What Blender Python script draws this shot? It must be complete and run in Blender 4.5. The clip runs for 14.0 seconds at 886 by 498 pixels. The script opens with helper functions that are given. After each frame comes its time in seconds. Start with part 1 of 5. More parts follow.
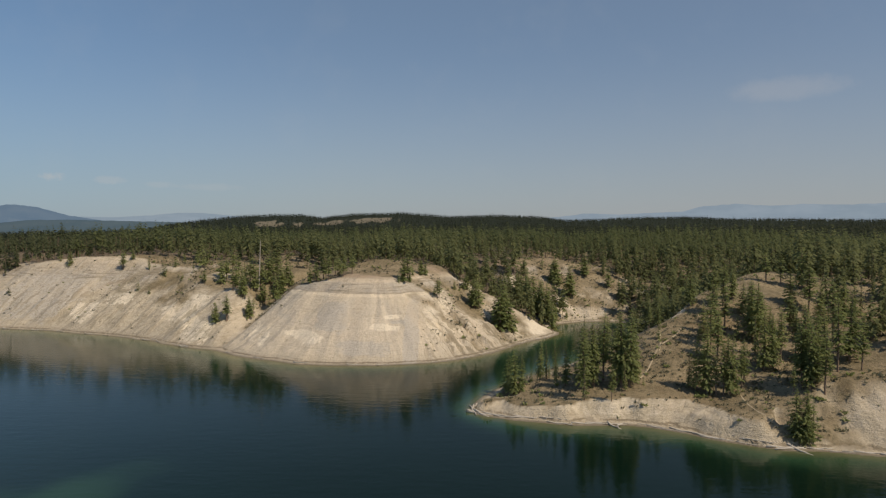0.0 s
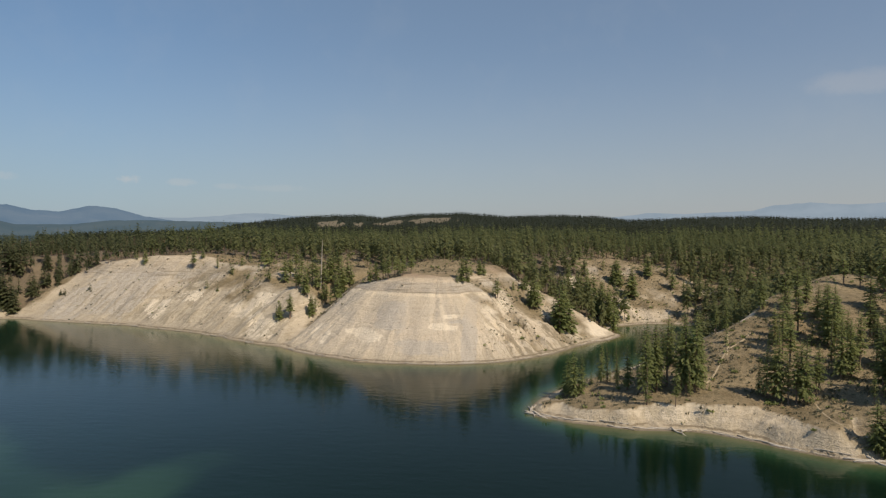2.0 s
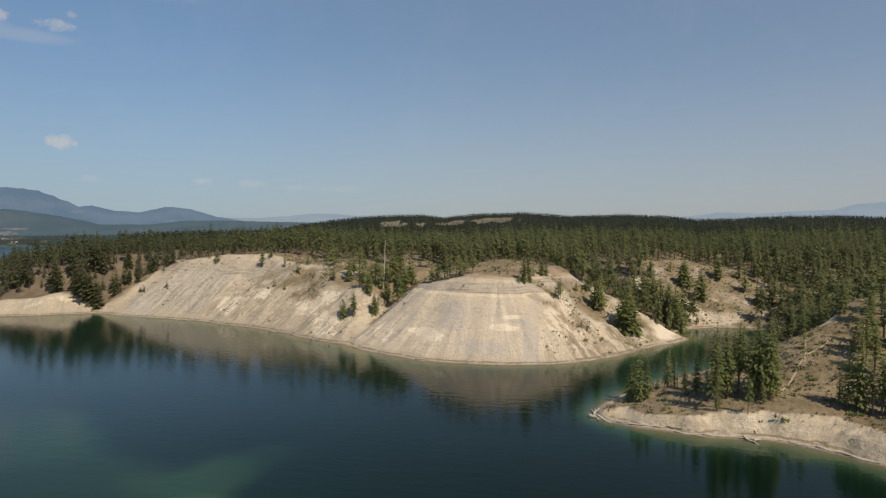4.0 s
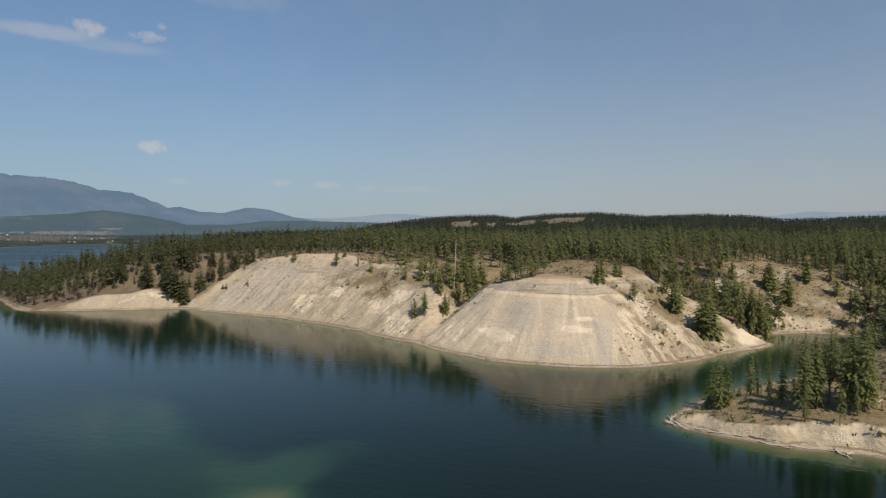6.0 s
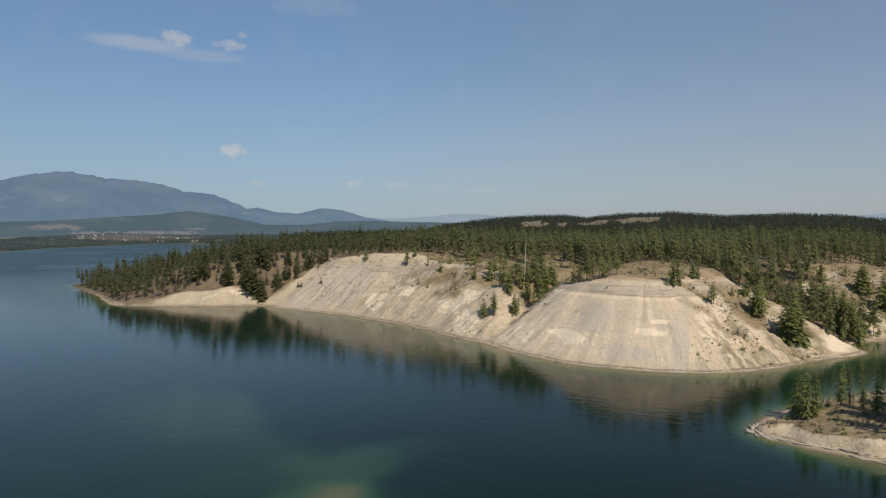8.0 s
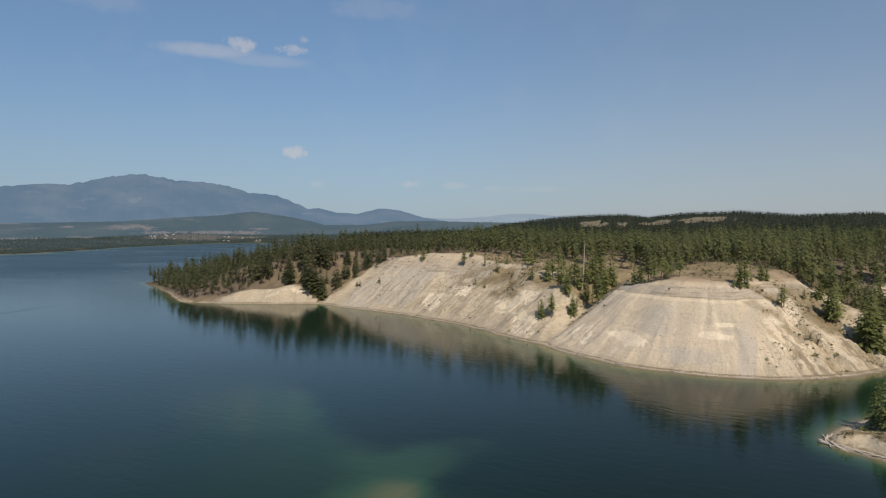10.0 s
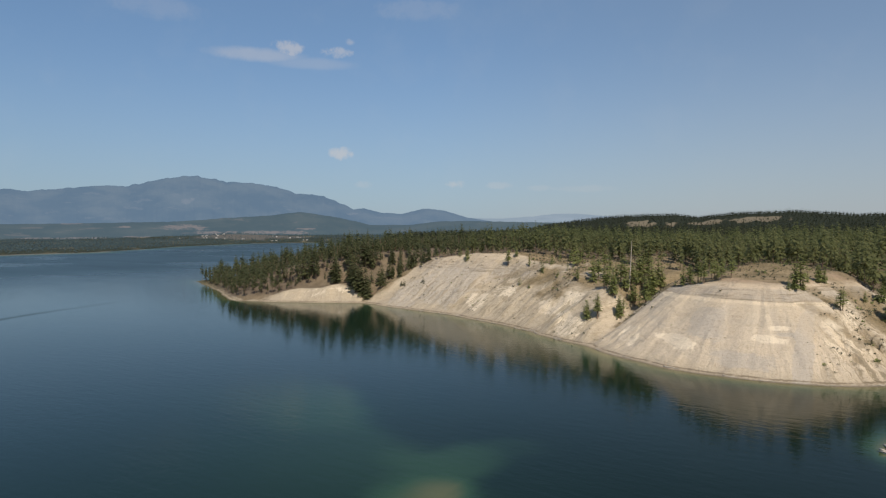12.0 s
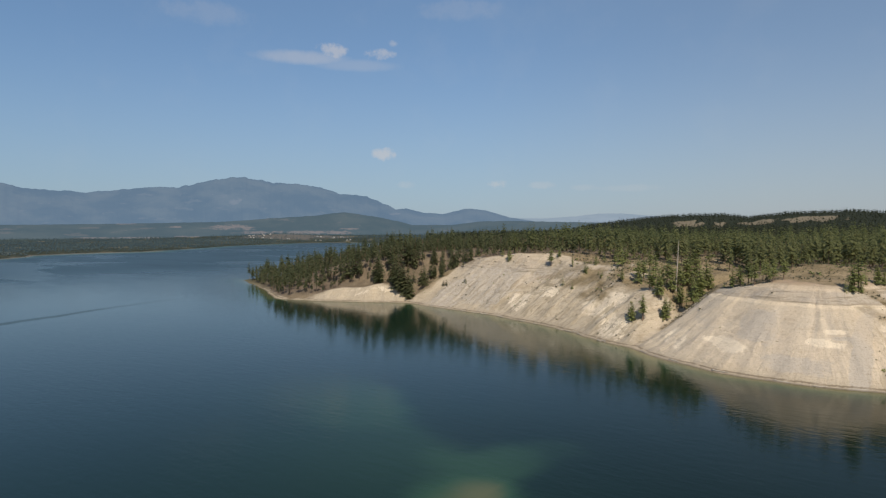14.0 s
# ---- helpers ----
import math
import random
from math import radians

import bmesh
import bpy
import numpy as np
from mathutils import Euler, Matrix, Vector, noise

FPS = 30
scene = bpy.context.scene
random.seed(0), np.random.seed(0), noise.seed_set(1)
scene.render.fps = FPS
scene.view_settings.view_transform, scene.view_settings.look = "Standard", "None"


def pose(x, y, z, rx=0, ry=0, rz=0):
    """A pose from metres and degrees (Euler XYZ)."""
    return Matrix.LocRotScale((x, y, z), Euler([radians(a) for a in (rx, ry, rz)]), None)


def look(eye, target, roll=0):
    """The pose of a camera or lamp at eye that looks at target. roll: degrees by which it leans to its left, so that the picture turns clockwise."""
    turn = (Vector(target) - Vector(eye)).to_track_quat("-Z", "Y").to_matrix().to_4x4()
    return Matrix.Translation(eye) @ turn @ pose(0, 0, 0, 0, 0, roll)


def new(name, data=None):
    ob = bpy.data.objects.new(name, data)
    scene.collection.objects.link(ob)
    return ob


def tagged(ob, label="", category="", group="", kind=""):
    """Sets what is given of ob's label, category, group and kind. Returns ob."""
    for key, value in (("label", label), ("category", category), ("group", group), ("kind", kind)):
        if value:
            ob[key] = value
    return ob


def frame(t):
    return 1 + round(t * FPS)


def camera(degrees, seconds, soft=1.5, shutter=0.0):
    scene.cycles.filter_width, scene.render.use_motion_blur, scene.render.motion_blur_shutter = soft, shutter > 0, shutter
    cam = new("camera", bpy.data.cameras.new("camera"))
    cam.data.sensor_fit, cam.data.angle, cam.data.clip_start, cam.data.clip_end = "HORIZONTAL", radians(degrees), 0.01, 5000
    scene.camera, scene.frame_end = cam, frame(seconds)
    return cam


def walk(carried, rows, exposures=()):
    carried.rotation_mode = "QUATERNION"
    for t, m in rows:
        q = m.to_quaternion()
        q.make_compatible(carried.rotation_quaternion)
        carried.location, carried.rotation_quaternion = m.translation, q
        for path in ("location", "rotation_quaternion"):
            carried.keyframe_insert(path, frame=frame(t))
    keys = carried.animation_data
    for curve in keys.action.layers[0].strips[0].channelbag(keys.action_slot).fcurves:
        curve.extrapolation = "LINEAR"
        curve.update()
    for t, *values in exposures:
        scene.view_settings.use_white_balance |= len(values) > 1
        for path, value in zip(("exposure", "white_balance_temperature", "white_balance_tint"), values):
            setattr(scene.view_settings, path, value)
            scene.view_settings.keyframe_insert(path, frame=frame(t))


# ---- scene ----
import itertools

# ---- camera: a drone that hovers 60 m over the lake and turns slowly to its left ----
EYE_Z = 60.0
PITCH = -1.84
cam = camera(70.3, 14.0, soft=1.25)
YAWS = (
    (0.0, 0.0), (0.5, 1.39), (1.0, 2.75), (1.5, 4.03), (2.0, 5.33), (2.5, 6.64), (3.0, 8.01),
    (5.5, 15.71), (6.0, 17.37), (6.5, 19.02), (7.0, 20.64), (7.5, 22.19), (8.0, 23.70), (8.5, 25.35), (9.0, 27.01),
    (11.5, 31.31), (12.0, 32.89), (12.5, 34.23), (13.0, 35.09), (13.5, 35.67), (14.0, 36.72),
)
walk(cam, [(t, pose(0, 0, EYE_Z, 90 + PITCH, 0, yaw)) for t, yaw in YAWS], [(0.0, -0.22, 7300, 10), (0.4, -0.06, 7400, 10), (7.0, -0.04, 7230, 10), (14.0, 0.0, 7050, 10)])


# ---- light: a high sun behind the right shoulder, and a hazy blue sky with a few small clouds ----
SUN_AZ, SUN_EL = 128.0, 52.0          # degrees clockwise from +y, and above the horizon
sun_way = Vector((math.sin(radians(SUN_AZ)) * math.cos(radians(SUN_EL)),
                  math.cos(radians(SUN_AZ)) * math.cos(radians(SUN_EL)), math.sin(radians(SUN_EL))))
sun = new("sun", bpy.data.lights.new("sun", "SUN"))
sun.data.energy, sun.data.angle, sun.data.color = 4.2, radians(0.53), (1.0, 0.92, 0.80)
sun.matrix_world = look(sun_way * 300, (0, 0, 0))

world = bpy.data.worlds.new("sky")
scene.world = world
world.use_nodes = True


def link(tree, a, b):
    tree.links.new(a, b)


def mathn(tree, op, a, b=None, c=None, clamp=False):
    """A math node; numbers or sockets go in, its socket comes out."""
    n = tree.nodes.new("ShaderNodeMath")
    n.operation, n.use_clamp = op, clamp
    for i, v in enumerate((a, b, c)):
        if v is None:
            continue
        if isinstance(v, (int, float)):
            n.inputs[i].default_value = v
        else:
            tree.links.new(v, n.inputs[i])
    return n.outputs[0]


def mixn(tree, fac, a, b, blend="MIX"):
    """A colour mix node."""
    n = tree.nodes.new("ShaderNodeMix")
    n.data_type, n.blend_type, n.clamp_factor = "RGBA", blend, True
    for i, v in ((0, fac), (6, a), (7, b)):
        if isinstance(v, (int, float)):
            n.inputs[i].default_value = v
        elif isinstance(v, tuple):
            n.inputs[i].default_value = (*v, 1.0)
        else:
            tree.links.new(v, n.inputs[i])
    return n.outputs[2]


def noisen(tree, scale, detail=3.0, rough=0.55, vector=None, distortion=0.0):
    n = tree.nodes.new("ShaderNodeTexNoise")
    n.inputs["Scale"].default_value, n.inputs["Detail"].default_value = scale, detail
    n.inputs["Roughness"].default_value, n.inputs["Distortion"].default_value = rough, distortion
    if vector is not None:
        tree.links.new(vector, n.inputs["Vector"])
    return n.outputs["Fac"]


def rampn(tree, fac, stops):
    """A colour ramp; stops are (place, colour)."""
    n = tree.nodes.new("ShaderNodeValToRGB")
    tree.links.new(fac, n.inputs[0])
    els = n.color_ramp.elements
    while len(els) < len(stops):
        els.new(0.5)
    for e, (p, c) in zip(els, stops):
        e.position, e.color = p, (*c, 1.0)
    return n.outputs[0]


def spread(tree, v, lo, hi):
    """Maps lo..hi to 0..1, smoothly."""
    n = tree.nodes.new("ShaderNodeMapRange")
    n.interpolation_type, n.clamp = "SMOOTHSTEP", True
    tree.links.new(v, n.inputs[0])
    n.inputs[1].default_value, n.inputs[2].default_value = lo, hi
    return n.outputs[0]


wt = world.node_tree
wt.nodes.clear()
sky = wt.nodes.new("ShaderNodeTexSky")
sky.sky_type, sky.sun_disc = "NISHITA", False
sky.sun_elevation, sky.sun_rotation = radians(SUN_EL), radians(SUN_AZ)
sky.altitude, sky.air_density, sky.dust_density, sky.ozone_density = 800, 1.0, 0.7, 2.5
SKY_STRENGTH = 0.095
tc = wt.nodes.new("ShaderNodeTexCoord")
sep = wt.nodes.new("ShaderNodeSeparateXYZ")
link(wt, tc.outputs["Generated"], sep.inputs[0])
az = mathn(wt, "MULTIPLY", mathn(wt, "ARCTAN2", sep.outputs[0], sep.outputs[1]), 57.29578)
el = mathn(wt, "MULTIPLY", mathn(wt, "ARCSINE", sep.outputs[2]), 57.29578)
cloud_fac = None
puff = noisen(wt, 55, 5, 0.62, tc.outputs["Generated"])
wisp = noisen(wt, 14, 5, 0.6, tc.outputs["Generated"])
# small cumulus and thin streaks: azimuth, elevation, half width, half height (degrees), strength, raggedness
CLOUDS = ((-49.2, 14.75, 4.4, 0.62, 0.30, 0.9), (-44.6, 14.3, 4.0, 0.55, 0.16, 0.6), (-46.5, 15.45, 1.3, 0.7, 0.46, 4.2), (-42.3, 15.25, 1.3, 0.5, 0.38, 4.5), (-41.2, 16.2, 0.45, 0.3, 0.28, 3.0),
          (-42.0, 6.72, 1.1, 0.55, 0.5, 4.0), (-40.1, 3.95, 0.9, 0.35, 0.16, 3.0), (-31.8, 4.03, 0.9, 0.42, 0.36, 4.0), (-27.8, 3.9, 1.2, 0.35, 0.18, 3.0),
          (-24.0, 3.65, 1.2, 0.3, 0.12, 3.0), (-20.0, 3.55, 2.6, 0.35, 0.11, 2.0), (-35.0, 18.9, 4.2, 0.9, 0.10, 2.5), (-57.0, 17.7, 3.6, 1.0, 0.11, 2.0), (28.5, 11.0, 4.6, 1.0, 0.16, 1.2))
for ca, ce, wa, we, k, rag in CLOUDS:
    dx = mathn(wt, "DIVIDE", mathn(wt, "SUBTRACT", az, ca), wa)
    dy = mathn(wt, "DIVIDE", mathn(wt, "SUBTRACT", el, ce), we)
    d = mathn(wt, "ADD", mathn(wt, "MULTIPLY", dx, dx), mathn(wt, "MULTIPLY", dy, dy))
    d = mathn(wt, "ADD", d, mathn(wt, "MULTIPLY", mathn(wt, "SUBTRACT", puff, 0.5), rag))
    f = mathn(wt, "MULTIPLY", mathn(wt, "SUBTRACT", 1.0, spread(wt, d, 0.0, 1.3)), k)
    cloud_fac = f if cloud_fac is None else mathn(wt, "MAXIMUM", cloud_fac, f)
haze = mathn(wt, "MULTIPLY", mathn(wt, "SUBTRACT", 1.0, spread(wt, el, -6.0, 17.0)), 0.9)
blue = mixn(wt, 1.0, sky.outputs[0], (0.98, 1.03, 1.10), "MULTIPLY")
blue = mixn(wt, 0.4, blue, (1.75, 3.15, 5.55))
air = mixn(wt, haze, blue, (2.95, 3.8, 4.95))
# clearer and bluer to the north-west, hazier and warmer towards the sun
sunward = rampn(wt, mathn(wt, "ADD", mathn(wt, "DIVIDE", az, 180.0), 0.5), [
    (0.08, (0.90, 0.99, 1.02)), (0.14, (0.925, 1.0, 1.025)), (0.31, (1.02, 1.075, 1.085)), (0.45, (1.14, 1.075, 1.01)), (0.65, (1.19, 1.055, 0.965)), (1.0, (1.19, 1.055, 0.965))])
air = mixn(wt, 1.0, air, sunward, "MULTIPLY")
veil = mathn(wt, "MULTIPLY", spread(wt, wisp, 0.48, 0.75), 0.035)
air = mixn(wt, veil, air, (5.5, 5.8, 6.2))
air = mixn(wt, cloud_fac, air, (6.3, 6.2, 6.4))
bg = wt.nodes.new("ShaderNodeBackground")
bg.inputs[1].default_value = SKY_STRENGTH
link(wt, air, bg.inputs[0])
wo = wt.nodes.new("ShaderNodeOutputWorld")
link(wt, bg.outputs[0], wo.inputs[0])


# ---- plan: shoreline, heights and woods of the place, in metres; the lake lies at z = 0 ----
WEST_SHORE = ((-1900, 1960), (-1500, 1720), (-1050, 1250), (-700, 800), (-600, 540))
BLUFF_SHORE = ((-628, 450), (-526, 398), (-445, 351), (-418, 348), (-368, 366), (-326, 388), (-294, 380), (-245, 371),
               (-200, 354), (-165, 339), (-138, 320), (-112, 307), (-90, 290), (-64, 277), (-39, 274), (-15, 276),
               (3, 283), (22, 300), (41, 326), (66, 356))
COVE_SHORE = ((64, 372), (70, 390), (88, 402), (104, 406), (118, 398), (122, 380), (112, 348), (94, 316), (70, 288))
SPIT_SHORE = ((45, 265), (20, 235), (9, 208), (14, 199), (22, 194), (36, 190), (56, 189), (67, 186), (76, 179),
              (84, 173), (92, 168), (102, 166), (114, 164), (140, 158), (200, 130), (320, 40), (420, -150), (600, -600), (900, -1500), (1200, -3200))
FAR_SHORE = ((-1500, -3200), (-1250, -600), (-1300, 0), (-1425, 464), (-1567, 577), (-1607, 702), (-1602, 839),
             (-1732, 1081), (-1873, 1275), (-1960, 1494), (-2040, 1760), (-2010, 1900))

_tab = np.random.RandomState(7).rand(256, 256)


def vnoise(x, y, seed=0):
    """Smooth value noise, 0..1, one cell a unit."""
    x, y = np.asarray(x, float) + seed * 17.3, np.asarray(y, float) + seed * 41.7
    xi, yi = np.floor(x).astype(int), np.floor(y).astype(int)
    fx, fy = x - xi, y - yi
    fx, fy = fx * fx * (3 - 2 * fx), fy * fy * (3 - 2 * fy)
    a, b = _tab[xi % 256, yi % 256], _tab[(xi + 1) % 256, yi % 256]
    c, d = _tab[xi % 256, (yi + 1) % 256], _tab[(xi + 1) % 256, (yi + 1) % 256]
    return (a * (1 - fx) + b * fx) * (1 - fy) + (c * (1 - fx) + d * fx) * fy


def fbm(x, y, octaves=4, seed=0):
    out, amp, tot = 0.0, 1.0, 0.0
    for i in range(octaves):
        out, tot = out + amp * vnoise(x * 2 ** i, y * 2 ** i, seed + i), tot + amp
        amp *= 0.5
    return out / tot


def sstep(v, lo, hi):
    f = np.clip((np.asarray(v, float) - lo) / (hi - lo), 0, 1)
    return f * f * (3 - 2 * f)


def smooth_line(points, step):
    """A Catmull-Rom line through the points, cut into pieces of about that length."""
    p = np.array(points, float)
    p = np.vstack([2 * p[0] - p[1], p, 2 * p[-1] - p[-2]])
    out = []
    for i in range(1, len(p) - 2):
        n = max(1, int(np.linalg.norm((p[i + 1] - p[i])[:2]) / step))
        for t in np.arange(n) / n:
            out.append(0.5 * (2 * p[i] + (p[i + 1] - p[i - 1]) * t + (2 * p[i - 1] - 5 * p[i] + 4 * p[i + 1] - p[i + 2]) * t ** 2
                              + (3 * p[i] - p[i - 1] - 3 * p[i + 1] + p[i + 2]) * t ** 3))
    out.append(p[-2])
    return np.array(out)


near_line = smooth_line(BLUFF_SHORE + COVE_SHORE + SPIT_SHORE[:14], 5)
wig = (fbm(near_line[:, 0] / 14, near_line[:, 1] / 14, 3, 3) - 0.5) * 5.0
near_line = near_line + np.stack([wig * 0.3, wig], 1)
LAKE = np.vstack([smooth_line(WEST_SHORE, 90), near_line, smooth_line(SPIT_SHORE[14:], 120), smooth_line(FAR_SHORE, 70)])
ARC = np.concatenate([[0], np.cumsum(np.hypot(*np.diff(np.vstack([LAKE, LAKE[:1]]), axis=0).T))])


def shore(x, y):
    """Distance inland from the waterline (negative out on the lake), and the length along it of the nearest place."""
    x, y = np.asarray(x, float).ravel(), np.asarray(y, float).ravel()
    best, arc, inside = np.full(x.shape, 1e18), np.zeros(x.shape), np.zeros(x.shape, bool)
    a = LAKE
    b = np.roll(LAKE, -1, axis=0)
    for i in range(len(a)):
        (ax, ay), (bx, by) = a[i], b[i]
        ex, ey = bx - ax, by - ay
        ll = ex * ex + ey * ey
        t = np.clip(((x - ax) * ex + (y - ay) * ey) / ll, 0, 1)
        d = (x - ax - t * ex) ** 2 + (y - ay - t * ey) ** 2
        k = d < best
        best[k] = d[k]
        arc[k] = ARC[i] + t[k] * math.sqrt(ll)
        if ay != by:
            inside ^= ((ay > y) != (by > y)) & (x < ex * (y - ay) / ey + ax)
    return np.where(inside, -1, 1) * np.sqrt(best), arc


# edge of the pale shelf under the water; the lake bed drops off east of it
SHELF_EDGE = ((-195, 208), (-160, 182), (-136, 163), (-118, 149), (-99, 143), (-90, 149), (-78, 154), (-67, 151), (-72, 138), (-70, 129), (-66, 116))


def shelf(x, y):
    """1 over the shelf, 0 over deep water, with an uneven edge."""
    ring = np.array(SHELF_EDGE + ((-60, 60), (-60, -60), (-330, -60), (-330, 200)), float)
    inside, best = np.zeros(x.shape, bool), np.full(x.shape, 1e9)
    for (ax, ay), (bx, by) in zip(ring, np.roll(ring, -1, axis=0)):
        t = np.clip(((x - ax) * (bx - ax) + (y - ay) * (by - ay)) / ((bx - ax) ** 2 + (by - ay) ** 2), 0, 1)
        best = np.minimum(best, np.hypot(x - ax - t * (bx - ax), y - ay - t * (by - ay)))
        if ay != by:
            inside ^= ((ay > y) != (by > y)) & (x < (bx - ax) * (y - ay) / (by - ay) + ax)
    return sstep(np.where(inside, best, -best), -5.0, 6.0)


def blend(x, y, points, soft, power=2.0):
    """A smooth field through a few known places (x, y, value)."""
    num, den = 0.0, 0.0
    for px, py, v in points:
        w = ((x - px) ** 2 + (y - py) ** 2 + soft * soft) ** -power
        num, den = num + w * v, den + w
    return num / den


# steepness of the banks
BANKS = ((-625, 448, 0.22), (-520, 395, 0.3), (-430, 350, 0.36), (-405, 352, 0.46), (-385, 360, 0.55), (-345, 380, 0.75), (-294, 380, 0.6), (-200, 354, 0.62),
         (-140, 320, 0.68), (-112, 307, 0.6), (-70, 280, 0.68), (-39, 275, 0.7), (-10, 278, 0.68), (22, 300, 0.58), (45, 330, 0.6), (60, 350, 0.7),
         (66, 385, 0.4), (100, 408, 0.6), (150, 400, 0.5), (110, 330, 0.55), (80, 290, 0.6), (47, 259, 0.5), (55, 270, 0.6), (20, 227, 0.35), (16, 198, 0.9), (36, 190, 1.4),
         (60, 189, 1.5), (84, 174, 1.2), (93, 169, 0.9), (102, 166, 0.5), (115, 165, 0.7), (200, 130, 0.6), (-1600, 700, 0.12), (-1900, 1300, 0.06), (-1300, 0, 0.12), (-700, 800, 0.3))
# heights of the land above the banks
HEADLAND = ((-595, 452, 5), (-540, 430, 12), (-500, 420, 18), (-450, 420, 26), (-400, 440, 32), (-360, 480, 38), (-420, 520, 36), (-330, 520, 41),
            (-350, 398, 14), (-385, 380, 10), (-420, 367, 6), (-450, 370, 8), (-560, 520, 14), (-640, 800, 20))
BLUFFS = ((-262, 425, 40), (-225, 420, 41), (-290, 425, 36), (-200, 470, 42), (-170, 385, 30), (-140, 358, 25), (-185, 410, 36), (-155, 440, 38), (-240, 520, 42), (-120, 480, 41),
          (-48, 335, 37), (-39, 330, 35.5), (-29, 333, 33), (-12, 326, 29), (-61, 331, 33), (-70, 328, 29.5), (-79, 326, 25.5), (-25, 350, 37), (-34, 388, 41), (0, 378, 39), (12, 368, 37.5), (24, 361, 33), (31, 360, 29), (38, 359, 24), (47, 358, 18.5), (56, 357, 12))
COVE = ((75, 476, 38), (40, 490, 40), (112, 470, 33), (160, 480, 36), (140, 440, 22), (180, 440, 32), (95, 430, 17), (0, 500, 41), (60, 560, 42), (160, 560, 40), (230, 450, 36))
SPIT = ((20, 203, 2.6), (34, 200, 3.2), (52, 197, 4.5), (66, 194, 6), (60, 208, 7), (80, 190, 5), (90, 182, 5.5), (80, 203, 8), (97, 186, 8), (62, 235, 8), (45, 240, 5), (70, 218, 9.5), (81, 236, 18), (88, 244, 24), (94, 252, 27.5),
        (88, 266, 26), (104, 271, 32), (115, 278, 35), (75, 262, 9), (112, 306, 17), (140, 340, 20), (140, 266, 33), (158, 301, 41), (140, 290, 38), (182, 288, 38), (126, 230, 19), (111, 203, 12), (150, 230, 24),
        (125, 190, 16), (170, 200, 27), (220, 330, 38), (300, 200, 38), (150, 362, 12), (170, 390, 20))
PLATEAU = ((0, 620, 43), (-300, 650, 43), (250, 600, 43), (450, 450, 43), (0, 850, 45), (-500, 800, 38), (400, 800, 45), (-300, 1000, 46), (0, 1200, 49), (500, 1100, 50), (900, 700, 48),
           (-700, 1200, 40), (-400, 1600, 50), (300, 1700, 52), (1000, 1400, 52), (1500, 500, 50), (800, 0, 45), (-1000, 2200, 40), (0, 2400, 56), (1500, 2000, 56))
FAR_SIDE = ((-1800, 600, 7), (-2000, 1000, 9), (-2300, 1400, 12), (-2450, 2100, 30), (-2000, 2600, 30), (-2700, 1000, 12), (-3100, 1300, 14), (-2900, 2000, 24), (-2400, 2700, 32), (-2311, 1912, 32), (-2100, 1900, 18), (-3600, 2000, 24), (-2000, 0, 9), (-2600, 300, 12), (-2500, -800, 14), (-1700, 3400, 34))
TOPS = HEADLAND + BLUFFS + COVE + SPIT + PLATEAU + FAR_SIDE
# wooded hills on the skyline, 2.6 km off: azimuth and height added
HILLS = ((-30, 0), (-25.5, 6), (-24, 26), (-21, 50), (-19, 60), (-17, 65), (-15, 67), (-12.8, 66), (-11, 52), (-8.2, 64), (-4.1, 66), (-1.5, 58), (0.4, 48), (5, 53), (8.7, 51), (11, 37), (14, 45), (17.5, 56), (21.7, 55), (26, 38), (34, 30), (60, 20))
# ravines: floor line (x, y, z), and how steep their sides are
RAVINES = ((((-113, 305, -1), (-106, 335, 7), (-98, 365, 19), (-80, 400, 30), (-60, 450, 42)), 0.75),
           (((-328, 386, -1), (-334, 410, 7), (-330, 440, 19), (-318, 480, 33), (-300, 530, 43)), 0.6),
           (((67, 386, -1), (45, 402, 8), (24, 428, 18), (0, 470, 36)), 0.55),
           (((150, 388, 0), (185, 400, 8), (230, 420, 24)), 0.5))

# how bare the silt is on the banks
OPEN = ((-345, 385, 1.0), (-380, 370, 0.8), (-365, 374, 1.0), (-385, 368, 1.0), (-402, 358, 0.8), (-420, 353, 0.6), (-345, 412, 0.0), (-375, 400, 0.0), (-400, 394, 0.0), (-430, 380, 0.0), (-470, 385, 0.0), (-520, 410, 0.0), (-360, 440, 0.0), (-305, 405, 0.9), (-296, 416, 0.85), (-285, 426, 0.8), (-330, 428, 0.1), (-318, 450, 0.0), (-300, 395, 0.85), (-250, 390, 0.9), (-200, 370, 1.0), (-150, 340, 1.0), (-112, 320, 1.0), (-118, 335, 1.0), (-98, 322, 1.0), (-130, 350, 0.9), (-105, 365, 0.3), (-60, 300, 1.0), (-30, 300, 1.0), (0, 300, 1.0),
        (15, 320, 0.55), (25, 312, 0.6), (5, 334, 0.35), (30, 332, 0.3), (42, 340, 0.35), (55, 350, 1.0), (20, 360, 0.3), (2, 350, 0.3), (-12, 348, 0.62), (-35, 345, 0.7), (-5, 365, 0.4), (22, 345, 0.2), (38, 352, 0.2), (14, 338, 0.35), (32, 345, 0.3), (-150, 385, 0.28), (-178, 395, 0.42), (-150, 410, 0.2), (-130, 378, 0.25), (-195, 405, 0.55), (-120, 395, 0.3), (-225, 415, 0.7), (90, 412, 0.55), (100, 425, 0.3), (100, 445, 0.22), (80, 460, 0.22), (120, 430, 0.3), (30, 195, 0.75), (60, 192, 0.75), (84, 178, 0.75), (92, 174, 0.5), (100, 172, 0.25), (108, 176, 0.2), (120, 170, 0.7), (110, 330, 0.1))


